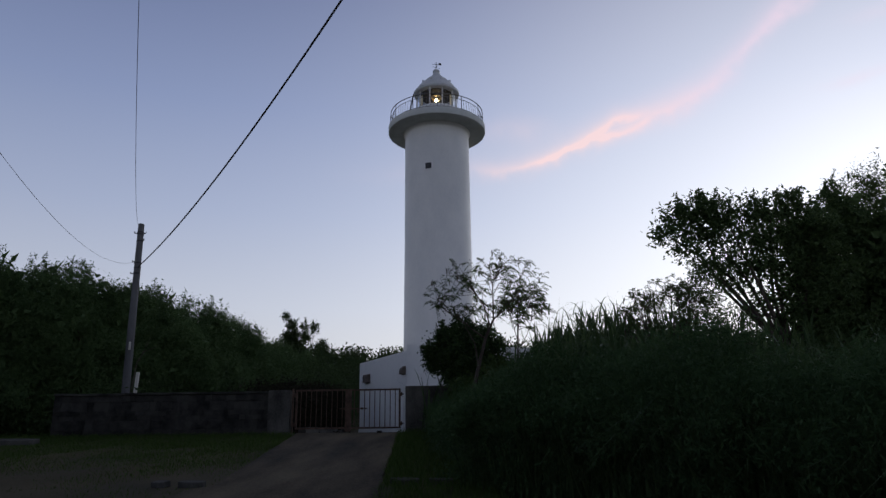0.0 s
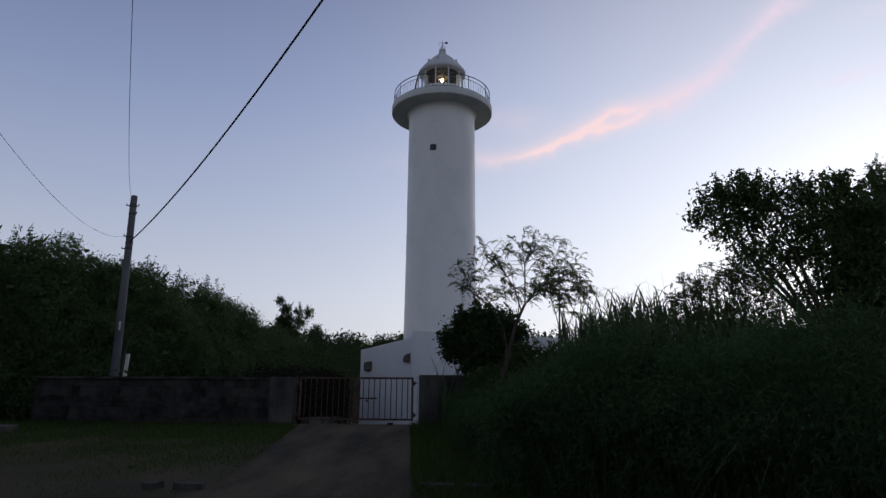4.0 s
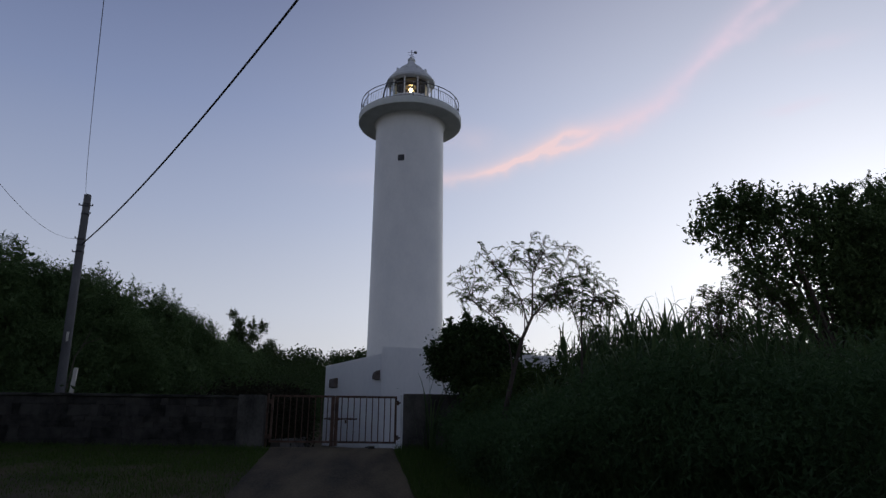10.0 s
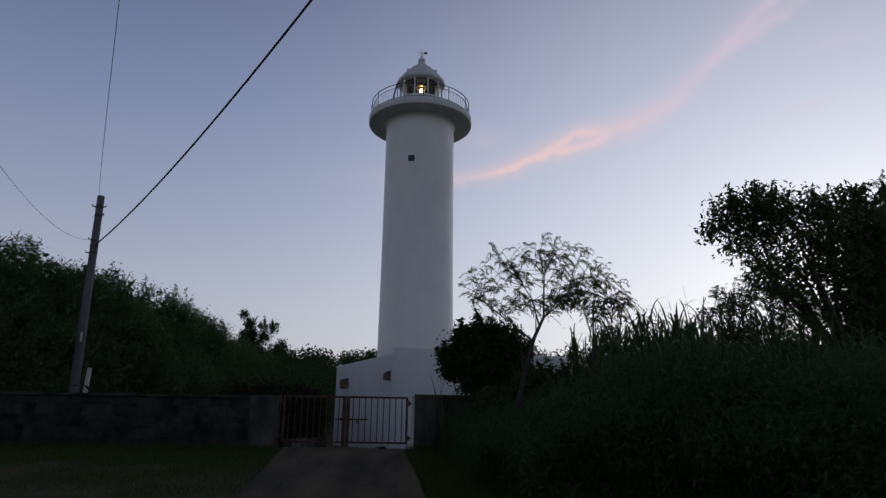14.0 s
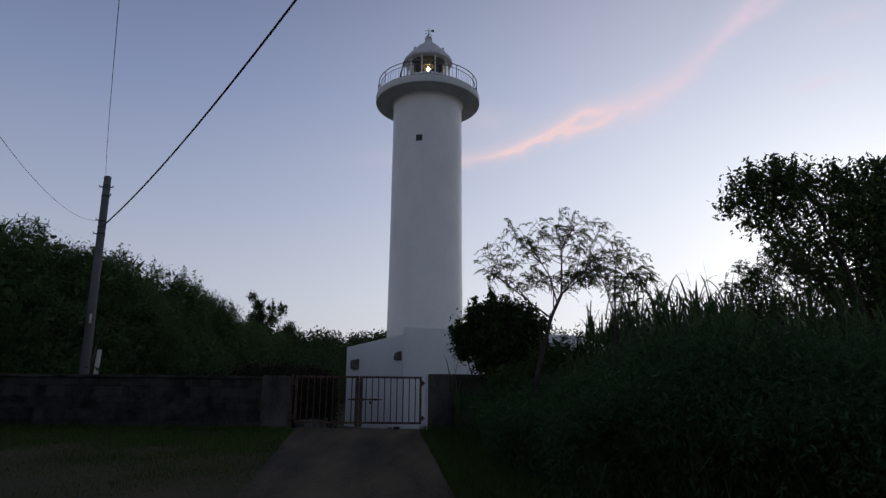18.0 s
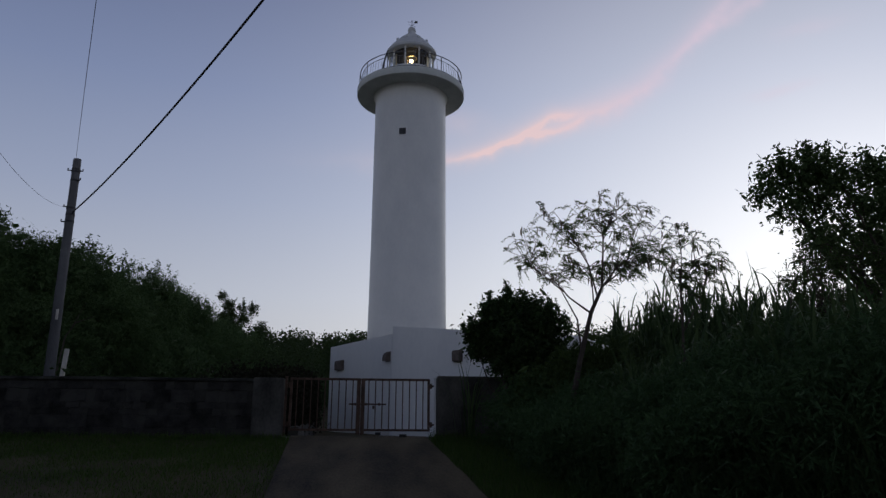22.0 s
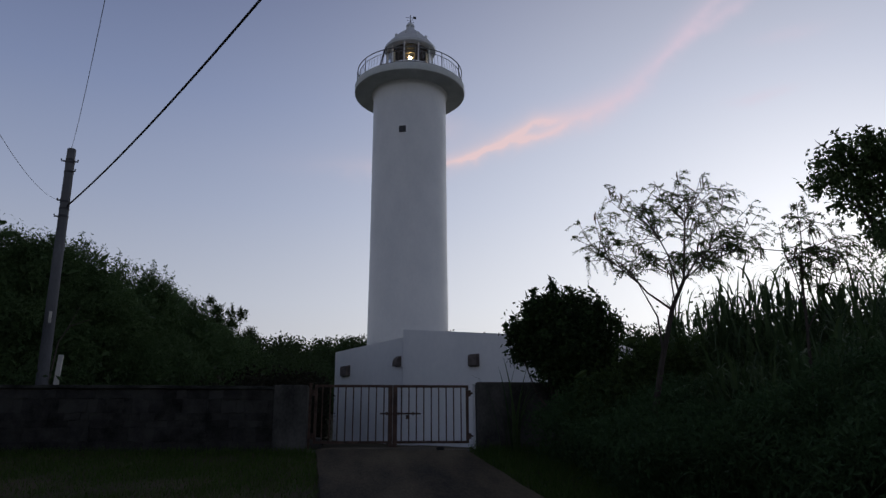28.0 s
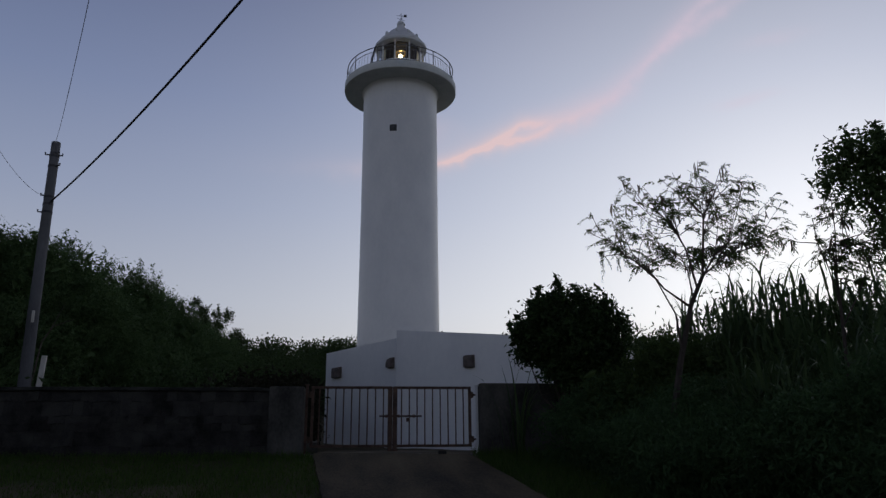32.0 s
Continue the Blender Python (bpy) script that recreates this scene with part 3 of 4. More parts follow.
# ---- gate and walls ----
def build_gate():
    z0, z1 = 0.16, 1.29
    span = {-1: (-1.60, -0.024), 1: (0.024, 1.58)}
    for s in (-1, 1):
        xa, xb = span[s]
        g = thing("gate_leaf", "rusted barred iron gate leaf, closed", "gate", (0, 0, 0), "leaves of the gate")
        for z in (z0, z1):
            part("rail", box(fresh(), xa, xb, -0.025, 0.025, z - 0.025, z + 0.025, 0.006), RUST, g)
        for x in (xa + 0.025, xb - 0.025):
            wide = 0.045 if abs(x) < 0.3 else 0.028
            part("stile", box(fresh(), x - wide, x + wide, -0.028, 0.028, z0 - (0.1 if abs(x) < 0.3 else 0.02), z1 + 0.02, 0.006), RUST, g)
        n = 9
        bar = mesh_of("bar", tube(fresh(), [(0, 0, z0), (0, 0, z1)], 0.013, 8), RUST, True)
        for k in range(1, n + 1):
            part("bar", bar, None, g, at=(xa + (xb - xa) * k / (n + 1), 0, 0))
        hx = xa if s < 0 else xb
        for z in (z0 + 0.12, z1 - 0.14):
            bm = tube(fresh(), [(hx + s * 0.03, 0, z - 0.06), (hx + s * 0.03, 0, z + 0.06)], 0.024, 8)
            box(bm, min(hx, hx + s * 0.12), max(hx, hx + s * 0.12), -0.012, 0.012, z - 0.02, z + 0.02)
            part("hinge", bm, RUST, g)
        if s > 0:
            bolt = part("bolt", tube(fresh(), [(-0.26, -0.045, 0.73), (0.58, -0.045, 0.73)], 0.017, 8), RUST, g, smooth=True)
            for x in (-0.12, 0.12, 0.42):
                part("keeper", box(fresh(), x - 0.02, x + 0.02, -0.07, -0.02, 0.70, 0.76, 0.005), RUST, bolt)
            part("padlock", box(fresh(), 0.27, 0.32, -0.085, -0.055, 0.62, 0.70, 0.008), RUST, bolt, "small hanging padlock")
    # sill under the gate and the pale hinge posts
    tagged(part("trim_gate_sill", box(fresh(), -1.72, 1.72, -0.16, 0.14, -0.12, 0.012, 0.004), PALE_CONCRETE), "low concrete sill under the gate", "sill", kind="structure")
    for x, mat in ((1.70, WHITE_TRIM), (-1.69, RUST)):
        p = thing("gate_post", "narrow painted steel hinge post beside the gate", "gate post", (x, 0.0, 0), "hinge posts of the gate")
        part("post", box(fresh(), -0.026, 0.026, -0.03, 0.03, -0.02, 1.33, 0.006), mat, p)
        part("cap", box(fresh(), -0.04, 0.04, -0.036, 0.036, 1.33, 1.345, 0.003), mat, p)


build_gate()
tagged(part("kerb_inner", prism([(-1.75, 1.2), (-1.5, 1.2), (-2.3, 15.5), (-2.6, 15.5)], -0.2, [0.26, 0.26, 0.95, 0.95]), CONCRETE), "low concrete edging inside the gate", "kerb", kind="structure")

BLOCKS = []


def stone_meshes():
    rng = random.Random(4)
    made = []
    for k in range(7):
        bm = fresh()
        box(bm, -0.5, 0.5, -0.5, 0.5, -0.5, 0.5, 0.035)
        for v in bm.verts:
            v.co += Vector((rng.uniform(-1, 1) * 0.05, rng.uniform(-1, 1) * 0.16, rng.uniform(-1, 1) * 0.07))
        made.append(mesh_of("stone", bm, STONE))
    return made


def stone_wall(name, x0, x1, top, label, seed):
    """A rubble wall along the gate's line, laid in rough courses before a mortar core."""
    rng = random.Random(seed)
    core = part(name, box(fresh(), x0, x1, -0.10, 0.22, -0.5, top - 0.07), MORTAR)
    tagged(core, label, "wall", kind="structure")
    bm = box(fresh(), x0, x1, -0.17, 0.25, top - 0.07, top, 0.015)
    bmesh.ops.subdivide_edges(bm, edges=[e for e in bm.edges if e.calc_length() > 1], cuts=24)
    for v in bm.verts:
        v.co += Vector((0, 0.014 * noise.noise(v.co * 3), 0.016 * noise.noise(v.co * 2.1 + Vector((9, 0, 0)))))
    part("coping", bm, COPING, core, "rough mossy concrete coping")
    z = -0.25
    row = 0
    while z < top - 0.09:
        h = min(rng.uniform(0.13, 0.30), top - 0.075 - z)
        if h < 0.07:
            break
        x = x0 + 0.01
        while x < x1 - 0.05:
            w = min(rng.uniform(0.16, 0.56), x1 - 0.01 - x)
            BLOCKS.append((core, (x + w / 2, -0.085, z + h / 2), (w + 0.006, 0.062 + rng.uniform(0, 0.03), h + 0.008), rng.randrange(7)))
            x += w
        z += h
        row += 1


stone_wall("wall_left", -8.95, -2.40, 1.27, "dark weathered rubble stone wall beside the gate", 1)
stone_wall("wall_right", 3.5, 9.5, 1.36, "dark weathered rubble stone wall running into the reeds", 2)
for nm, x0, x1, zt in (("gate_pillar", -2.40, -1.735, 1.29), ("gate_pillar", 1.745, 3.5, 1.37)):
    p = thing(nm, "plastered grey concrete wall end beside the gate", "pillar", ((x0 + x1) / 2, 0, 0), "pillars of the gate")
    hw = (x1 - x0) / 2
    bm = box(fresh(), -hw, hw, -0.2, 0.26, -0.5, zt, 0.02)
    bmesh.ops.subdivide_edges(bm, edges=[e for e in bm.edges if e.calc_length() > 0.3], cuts=6)
    for v in bm.verts:
        v.co += 0.008 * Vector((noise.noise(v.co * 4), noise.noise(v.co * 4 + Vector((5, 0, 0))), 0))
    part("shaft", bm, CONCRETE, p)


# ---- utility pole and its wires ----
def build_pole():
    py_, zt = 4.5, 8.2
    t = thing("utility_pole", "grey concrete utility pole with iron bands behind the wall", "utility pole", (-8.83, py_, 0.05))
    t.matrix_basis = pose(-8.83, py_, 0.05, 0, -0.75, 0)
    part("pole", spin([(0, -0.2), (0.158, -0.2), (0.115, zt - 0.02), (0.105, zt), (0, zt)], 24), POLE, t, smooth=True)
    for z in (7.86, 7.78, 7.5, 6.62, 6.42, 6.2):
        r = 0.158 - 0.043 * z / zt + 0.008
        part("band", spin([(r - 0.02, z - 0.03), (r, z - 0.03), (r, z + 0.03), (r - 0.02, z + 0.03)], 24), DARK_METAL, t, "dark iron band")
    for z, a in ((7.82, 0.2), (7.82, 3.3), (7.5, -0.3), (6.68, 3.0), (6.45, -0.6), (6.2, 3.3)):
        d = Vector((math.cos(a), math.sin(a) - 0.2, 0))
        bm = tube(fresh(), [d * 0.08 + Vector((0, 0, z)), d * 0.21 + Vector((0, 0, z)), d * 0.21 + Vector((0, 0, z + 0.06))], 0.022, 6)
        part("bracket", bm, DARK_METAL, t)
    part("plate", box(fresh(), 0.02, 0.085, -0.148, -0.12, 3.25, 3.55, 0.004), STAKE, t, "small pale number plate, blank")
    s = thing("marker_stake", "pale plastic marker stake beside the utility pole", "stake", (-8.63, 4.6, 0.05))
    part("shaft", box(fresh(), -0.06, 0.06, -0.04, 0.04, -0.1, 2.45, 0.01), STAKE, s, at=pose(0, 0, 0, 0, 3, 0))

    b = thing("bare_branch", "grey leafless forked branch leaning out beside the pole", "branch", (-9.0, 5.6, 0.1))
    limb = part("limb", tube(fresh(), [(-0.25, 0.1, -0.2), (-0.2, 0.05, 1.4), (-0.02, 0, 2.9), (0.22, 0, 3.32), (0.72, 0.02, 3.52)], [0.03, 0.026, 0.02, 0.016, 0.008], 7), BRANCH, b, smooth=True)
    part("twig", tube(fresh(), [(0.1, 0, 3.1), (0.28, 0.02, 3.55), (0.42, 0.05, 3.95)], [0.013, 0.009, 0.004], 6), BRANCH, limb, smooth=True)

    def wire(name, label, p, q, far, r):
        """q: sideways and upward run for each metre towards the road, and the bend of its sag."""
        pts = [(p[0] + q[0] * d, p[1] - d, p[2] + q[1] * d + q[2] * d * d) for d in np.linspace(0, far, 40)]
        w = tagged(part(name, tube(fresh(), pts, r, 6), CABLE, smooth=True), label, "cable")
        return w
    wire("overhead_cable", "thick black overhead cable slung from the pole", (-8.83, 4.45, 6.55), (0.66, -0.06014, 0.0077), 30, 0.021)
    wire("overhead_wire", "thin dark overhead wire from the pole top", (-8.95, 4.45, 8.18), (0.43192, -0.37504, 0.01063), 30, 0.005)
    wire("overhead_wire", "thin sagging wire from the pole's side", (-9.05, 4.45, 6.7), (0.32378, -0.31623, 0.00803), 30, 0.004)


build_pole()


# ---- plants ----
def leaf_mesh(name, centres, length, width, rng, mat, droop=0.3, dirs=None, bend=0.25):
    """Leaves as folded rhombs, two triangles and a crease each."""
    c = np.asarray(centres, float)
    n = len(c)
    d = rng.normal(size=(n, 3)) if dirs is None else np.asarray(dirs, float) + rng.normal(size=(n, 3)) * 0.35
    d[:, 2] -= droop
    d /= np.linalg.norm(d, axis=1)[:, None]
    s = np.cross(d, rng.normal(size=(n, 3)))
    s /= np.linalg.norm(s, axis=1)[:, None]
    up = np.cross(s, d)
    ln = length * rng.uniform(0.6, 1.3, n)[:, None]
    wd = width * rng.uniform(0.6, 1.3, n)[:, None]
    v = np.empty((n, 4, 3))
    v[:, 0] = c
    v[:, 1] = c + d * ln * 0.45 + s * wd * 0.5 + up * wd * bend
    v[:, 2] = c + d * ln
    v[:, 3] = c + d * ln * 0.45 - s * wd * 0.5 + up * wd * bend
    idx = np.arange(n)[:, None] * 4
    f = np.concatenate([idx + np.array([0, 1, 2]), idx + np.array([0, 2, 3])])
    me = bpy.data.meshes.new(name)
    me.from_pydata(v.reshape(-1, 3).tolist(), [], f.tolist())
    me.materials.append(mat)
    return me


def lobe_points(lobes, clumps, per, sigma, rng, shell=0.55):
    """Leaf places: clumps on and under the skin of a few overlapping lobes."""
    lobes = np.asarray(lobes, float)
    wts = lobes[:, 3] ** 2
    k = rng.choice(len(lobes), clumps, p=wts / wts.sum())
    d = rng.normal(size=(clumps, 3))
    d /= np.linalg.norm(d, axis=1)[:, None]
    r = lobes[k, 3] * rng.uniform(shell, 1.04, clumps)
    cc = lobes[k, :3] + d * r[:, None]
    pts = np.repeat(cc, per, 0) + rng.normal(size=(clumps * per, 3)) * sigma
    return pts, cc


def limbs(bm, base, tips, r0, rng, sides=6):
    base = Vector(base)
    for tip in tips:
        tip = Vector(tip)
        mid = base.lerp(tip, 0.5) + Vector(rng.normal(size=3) * 0.12 * (tip - base).length * 0.6)
        q = [base, base.lerp(mid, 0.5) + Vector(rng.normal(size=3) * 0.03), mid, mid.lerp(tip, 0.5), tip]
        tube(bm, q, [r0, r0 * 0.8, r0 * 0.6, r0 * 0.35, r0 * 0.12], sides)


def tree(name, label, category, at, lobes, trunk_r, fork_z, mat, seed, clumps=260, per=36, sigma=0.3, leaf=(0.22, 0.12), droop=0.2, core=True, spikes=0, group="", inner=(0.5, 0.3), shell=0.6):
    rng = np.random.default_rng(seed)
    t = thing(name, label, category, at, group)
    bm = fresh()
    lean = rng.normal(size=2) * 0.08
    tube(bm, [(0, 0, -0.4), (lean[0] * 0.5, lean[1] * 0.5, fork_z * 0.5), (lean[0], lean[1], fork_z)], [trunk_r * 1.25, trunk_r, trunk_r * 0.75], 8)
    limbs(bm, (lean[0], lean[1], fork_z), [l[:3] for l in lobes], trunk_r * 0.5, rng)
    part("trunk", bm, BARK, t, smooth=True)
    pts, cc = lobe_points(lobes, clumps, per, sigma, rng, shell)
    if spikes:
        top = cc[np.argsort(-cc[:, 2])[: max(spikes * 3, 1)]]
        pick = top[rng.choice(len(top), spikes)]
        add = []
        for p in pick:
            g = np.array([rng.normal() * 0.25, rng.normal() * 0.25, 1.0])
            s = rng.uniform(0, 1, 40)[:, None]
            add.append(p + g * s * rng.uniform(0.5, 1.3) * sigma * 3.6 + rng.normal(size=(40, 3)) * sigma * 0.35 * (1.1 - s))
        pts = np.r_[pts, np.concatenate(add)]
    part("crown", leaf_mesh("crown", pts, leaf[0], leaf[1], rng, mat, droop), None, t)
    if core:
        big, _ = lobe_points([(*l[:3], l[3] * 0.86) for l in (lobes if core is True else core)], 800 if core is True else 360, 3, sigma, rng, 0.1)
        keep = rng.uniform(size=len(big)) < 0.8
        part("inner_foliage", leaf_mesh("inner_foliage", big[keep], inner[0], inner[1], rng, mat, 0.0), None, t)
    return t


def lobed(rng, w, h0, h1, n, r):
    """Lobes of a crown w wide from h0 to h1 high."""
    out = []
    for k in range(n):
        f = k / max(n - 1, 1)
        a = rng.uniform(0, 6.283)
        rad = (w / 2 - r * 0.7) * math.sqrt(rng.uniform(0.1, 1)) * (1 - 0.55 * f)
        out.append((rad * math.cos(a), rad * math.sin(a), h0 + r * 0.7 + (h1 - h0 - 1.6 * r) * f, r * rng.uniform(0.8, 1.2)))
    return out


# wooded slope behind the left wall: four trees, then copies at other turns and sizes
def build_slope():
    rng = np.random.default_rng(11)
    kinds = []
    for k in range(4):
        lob = lobed(rng, 7.0, 0.0, 8.0, 24, 1.4)
        kinds.append(tree("slope_tree", "dense dark green tree on the wooded slope", "tree", (0, 0, -60), lob, 0.2, 2.4, LEAF_HILL, 20 + k, 1700, 50, 0.20, (0.17, 0.045), 0.25, True, 60, "trees on the wooded slope", shell=0.82))
    # bearing and distance from the road end; tops follow the falling ridge of the slope
    spots = []
    eye = (1.57, -19.3, -0.6)
    ridge_az = (-60, -33, -28.5, -24.5, -20.3, -17.9, -16.2, -14.5, -12.8, -9.8)
    ridge_el = (17.2, 16.3, 15.5, 14.6, 13.2, 12.5, 11.6, 10.5, 9.8, 8.3)
    for az_, dist, f in ((-33, 31, 1), (-29.5, 30.5, 1), (-26.3, 30, 1), (-23.4, 30.5, 1), (-21, 32, 1), (-18.6, 35, 1), (-16.4, 40, 1), (-14.4, 45, 1), (-12.7, 52, 1), (-11, 62, 1),
                         (-37, 31, 1), (-42, 30, 1), (-31, 34, 0.86), (-25, 36, 0.86), (-20, 38, 0.84), (-15.5, 37, 0.8), (-13, 41, 0.8), (-18.5, 31, 0.7), (-12, 44, 0.8), (-48, 28, 1), (-55, 26, 1),
                         (-9.5, 55, 0.75), (-7.6, 62, 0.85), (-9.0, 70, 0.95)):
        e_ = float(np.interp(az_, ridge_az, ridge_el))
        spots.append((eye[0] + dist * math.sin(radians(az_)), eye[1] + dist * math.cos(radians(az_)), eye[2] + dist * math.tan(radians(e_)) * f * rng.uniform(0.95, 1.02) - 0.2))
    used = set()
    for k, (x, y, top) in enumerate(spots):
        zg = ground_z(x, y)
        s = (top - zg) / 8.2
        m = Matrix.Translation((x, y, zg - 0.1)) @ Matrix.Rotation(rng.uniform(0, 6.28), 4, "Z")
        src = kinds[k % 4]
        if k < 4:
            src.matrix_basis = m
            ob = src
        else:
            ob = copy_thing(src, m)
        sc = (s * rng.uniform(0.95, 1.15), s * rng.uniform(0.95, 1.15), s)
        ob.matrix_basis = m @ Matrix.Diagonal((*sc, 1))
    return kinds


build_slope()


def build_far_wood():
    """A belt of distant woods and one pair of pointed trees standing out of it."""
    rng = np.random.default_rng(5)
    pts = []
    for k in range(620):
        a = radians(rng.uniform(-24, 34))
        dist = rng.uniform(88, 122)
        x, y = -0.5 + dist * math.sin(a), -15.4 + dist * math.cos(a)
        top = dist * math.tan(radians(9.38 + 0.25 * math.sin(a * 23) + rng.uniform(-0.9, 0.25))) - 0.2
        base = ground_z(x, y)
        c = np.array([x, y, 0])
        n = 600
        d = rng.normal(size=(n, 3))
        d /= np.linalg.norm(d, axis=1)[:, None]
        h = (top - base)
        q = c + d * np.array([2.6, 2.6, h * 0.5]) * rng.uniform(0.5, 1, (n, 1)) + np.array([0, 0, base + h * 0.5])
        pts.append(q)
    me = leaf_mesh("far_wood", np.concatenate(pts), 0.42, 0.30, rng, LEAF_FAR_AND_SHADE, 0.0)
    bm = np.concatenate(pts)
    low = bm[rng.choice(len(bm), 9000)] * np.array([1, 1, 0.93])
    me2 = leaf_mesh("far_wood_depth", low, 1.5, 1.1, rng, LEAF_FAR_AND_SHADE, 0.0)
    tagged(new("far_wood_depth", me2), "inner foliage of the distant woods", "woods", kind="stuff")
    tagged(new("far_wood", me), "dark band of distant woods on the rise", "woods", kind="stuff")
    for x, y, h, w in ((-21.7, 85.0, 17.9, 3.4), (-20.3, 86.5, 16.6, 3.6), (-17.6, 85.5, 16.0, 4.2)):
        zg = ground_z(x, y)
        lob = [(rng.normal() * w * 0.22, rng.normal() * w * 0.2, h * f, w * 0.62 * (1.12 - f)) for f in np.linspace(0.3, 0.93, 8)]
        tree("pointed_tree", "dark pointed tree rising above distant woods", "tree", (x, y, zg), lob, 0.22, h * 0.3, LEAF_FAR_AND_SHADE, int(h * 7), 420, 44, 0.30, (0.3, 0.12), 0.0, True, 5, "pointed trees in the distance")


build_far_wood()

# round dark bush in front of the wall
tree("round_bush", "dense round dark green bush against the stone wall", "bush", (3.45, -0.7, -0.1), [(0.1, 0, 2.1, 0.72), (-0.55, 0.0, 2.3, 0.46), (0.62, 0.1, 2.3, 0.56), (0.1, 0.2, 2.75, 0.5), (-0.35, 0.1, 2.65, 0.42), (0.45, 0.0, 2.8, 0.4), (0.3, -0.1, 1.4, 0.5), (0.7, -0.1, 1.4, 0.55), (0.6, 0, 0.7, 0.5), (0.9, 0.1, 1.8, 0.45), (-0.95, 0, 2.45, 0.24), (1.02, 0, 2.6, 0.3), (-0.62, 0, 2.9, 0.24), (-0.1, 0.1, 3.12, 0.24), (0.75, 0.1, 2.95, 0.26), (-0.85, 0.1, 2.05, 0.22), (-0.2, -0.3, 1.75, 0.4)],
     0.07, 0.6, LEAF_BUSH, 8, 620, 34, 0.085, (0.11, 0.05), 0.0, True, 30, inner=(0.2, 0.1))
tree("leafy_shrub", "soft green shrub at the edge of the reeds", "shrub", (4.35, -2.9, -0.4), [(0, 0, 1.3, 0.7), (-0.6, 0.0, 1.2, 0.6), (0.6, 0.1, 1.45, 0.65), (0.1, 0.2, 1.75, 0.5), (-0.7, 0, 0.6, 0.6), (0.5, 0, 0.6, 0.7), (1.2, 0, 1.3, 0.6), (-0.1, -0.4, 0.8, 0.6)],
     0.05, 0.5, LEAF_FINE, 9, 520, 36, 0.11, (0.10, 0.03), 0.2, True, 12, inner=(0.3, 0.14))
# broad tree over the reeds and feathery ones beside it
BROAD = [(x * 1.06, y, z * 1.045, r) for x, y, z, r in (
    (-3.35, 0, 5.65, 0.45), (-3.0, 0.2, 6.15, 0.45), (-2.45, -0.1, 6.35, 0.55), (-2.75, 0.1, 5.25, 0.5), (-2.0, 0.2, 5.85, 0.7), (-1.6, 0, 6.35, 0.55), (-0.9, 0.2, 6.3, 0.65), (-1.25, 0, 5.4, 0.85),
    (-0.2, 0, 6.4, 0.6), (0.4, 0.2, 6.3, 0.65), (-2.2, 0, 4.7, 0.5), (-1.4, 0.2, 4.4, 0.55), (-0.9, 0, 3.5, 0.45),
    (0.9, 0, 5.7, 0.85), (-0.3, 0.1, 5.4, 0.95), (-0.3, 0, 4.4, 0.85), (0.7, 0.2, 4.7, 1.05), (1.3, 0, 4.2, 1.15), (0.1, 0.1, 3.3, 0.7), (0.9, 0, 3.2, 1.05), (1.6, 0.3, 2.4, 1.2), (0.5, 0, 2.2, 0.8), (1.2, 0.4, 5.4, 0.85))]
tree("broadleaf_tree", "spreading broad-leaved tree above the reeds", "tree", (13.38, -0.7, 0.0), BROAD,
     0.17, 1.8, LEAF_BIG, 12, 980, 26, 0.13, (0.15, 0.068), 0.2, BROAD[13:], 44, inner=(0.2, 0.11), shell=0.4)
tree("sparse_tree", "thin open tree with small leaves under the broad crown", "tree", (11.2, -1.2, -0.1), [(-0.6, 0, 4.3, 0.5), (0.1, 0.2, 4.0, 0.55), (-1.0, 0.1, 3.5, 0.55), (-0.2, 0, 3.2, 0.6), (0.6, 0.2, 3.3, 0.6), (-0.8, 0, 2.6, 0.6), (0.1, 0.1, 2.3, 0.7), (0.8, 0, 2.5, 0.6), (-1.3, 0, 2.9, 0.4)],
     0.06, 1.2, LEAF_BIG, 17, 170, 16, 0.16, (0.11, 0.045), 0.3, False, 12, shell=0.3)
tree("dense_tree", "dense dark tree filling the gap beside the broad-leaved one", "tree", (15.9, 0.6, 0.0), [(-0.9, 0, 6.0, 0.9), (0.3, 0.3, 6.6, 1.0), (1.4, 0, 6.1, 1.2), (-0.8, 0, 4.4, 1.3), (0.8, 0, 4.6, 1.5), (-0.6, 0, 2.8, 1.4), (1.0, 0, 2.8, 1.5), (0.2, 0, 1.4, 1.4), (2.0, 0, 4.4, 1.4), (-1.4, 0, 1.6, 1.2)],
     0.16, 1.6, LEAF_BIG, 16, 700, 30, 0.2, (0.16, 0.08), 0.2, True, 16)
tree("feathery_tree", "fine-leaved tree beside the broad-leaved one", "tree", (18.4, 2.6, 0.0), [(-1.6, 0, 7.2, 0.9), (-0.6, 0.3, 8.2, 0.9), (0.8, -0.2, 8.8, 1.0), (0.2, 0.1, 7.0, 1.4), (-1.4, 0.4, 5.6, 1.4), (1.2, 0, 5.8, 1.6), (0.2, 0.2, 4.2, 1.7), (-1.0, 0, 2.8, 1.6), (1.8, 0, 3.2, 1.7), (-1.8, 0, 4.0, 1.4)],
     0.17, 2.2, LEAF_FINE, 14, 900, 40, 0.22, (0.16, 0.035), 0.4, True, 60, inner=(0.25, 0.1))


POD = mesh_of("seed_pod", tube(fresh(), [(0, 0, 0), (0.004, 0, -0.03), (0.008, 0, -0.09), (0.002, 0, -0.15)], [0.002, 0.010, 0.011, 0.003], 4), REED_DRY)


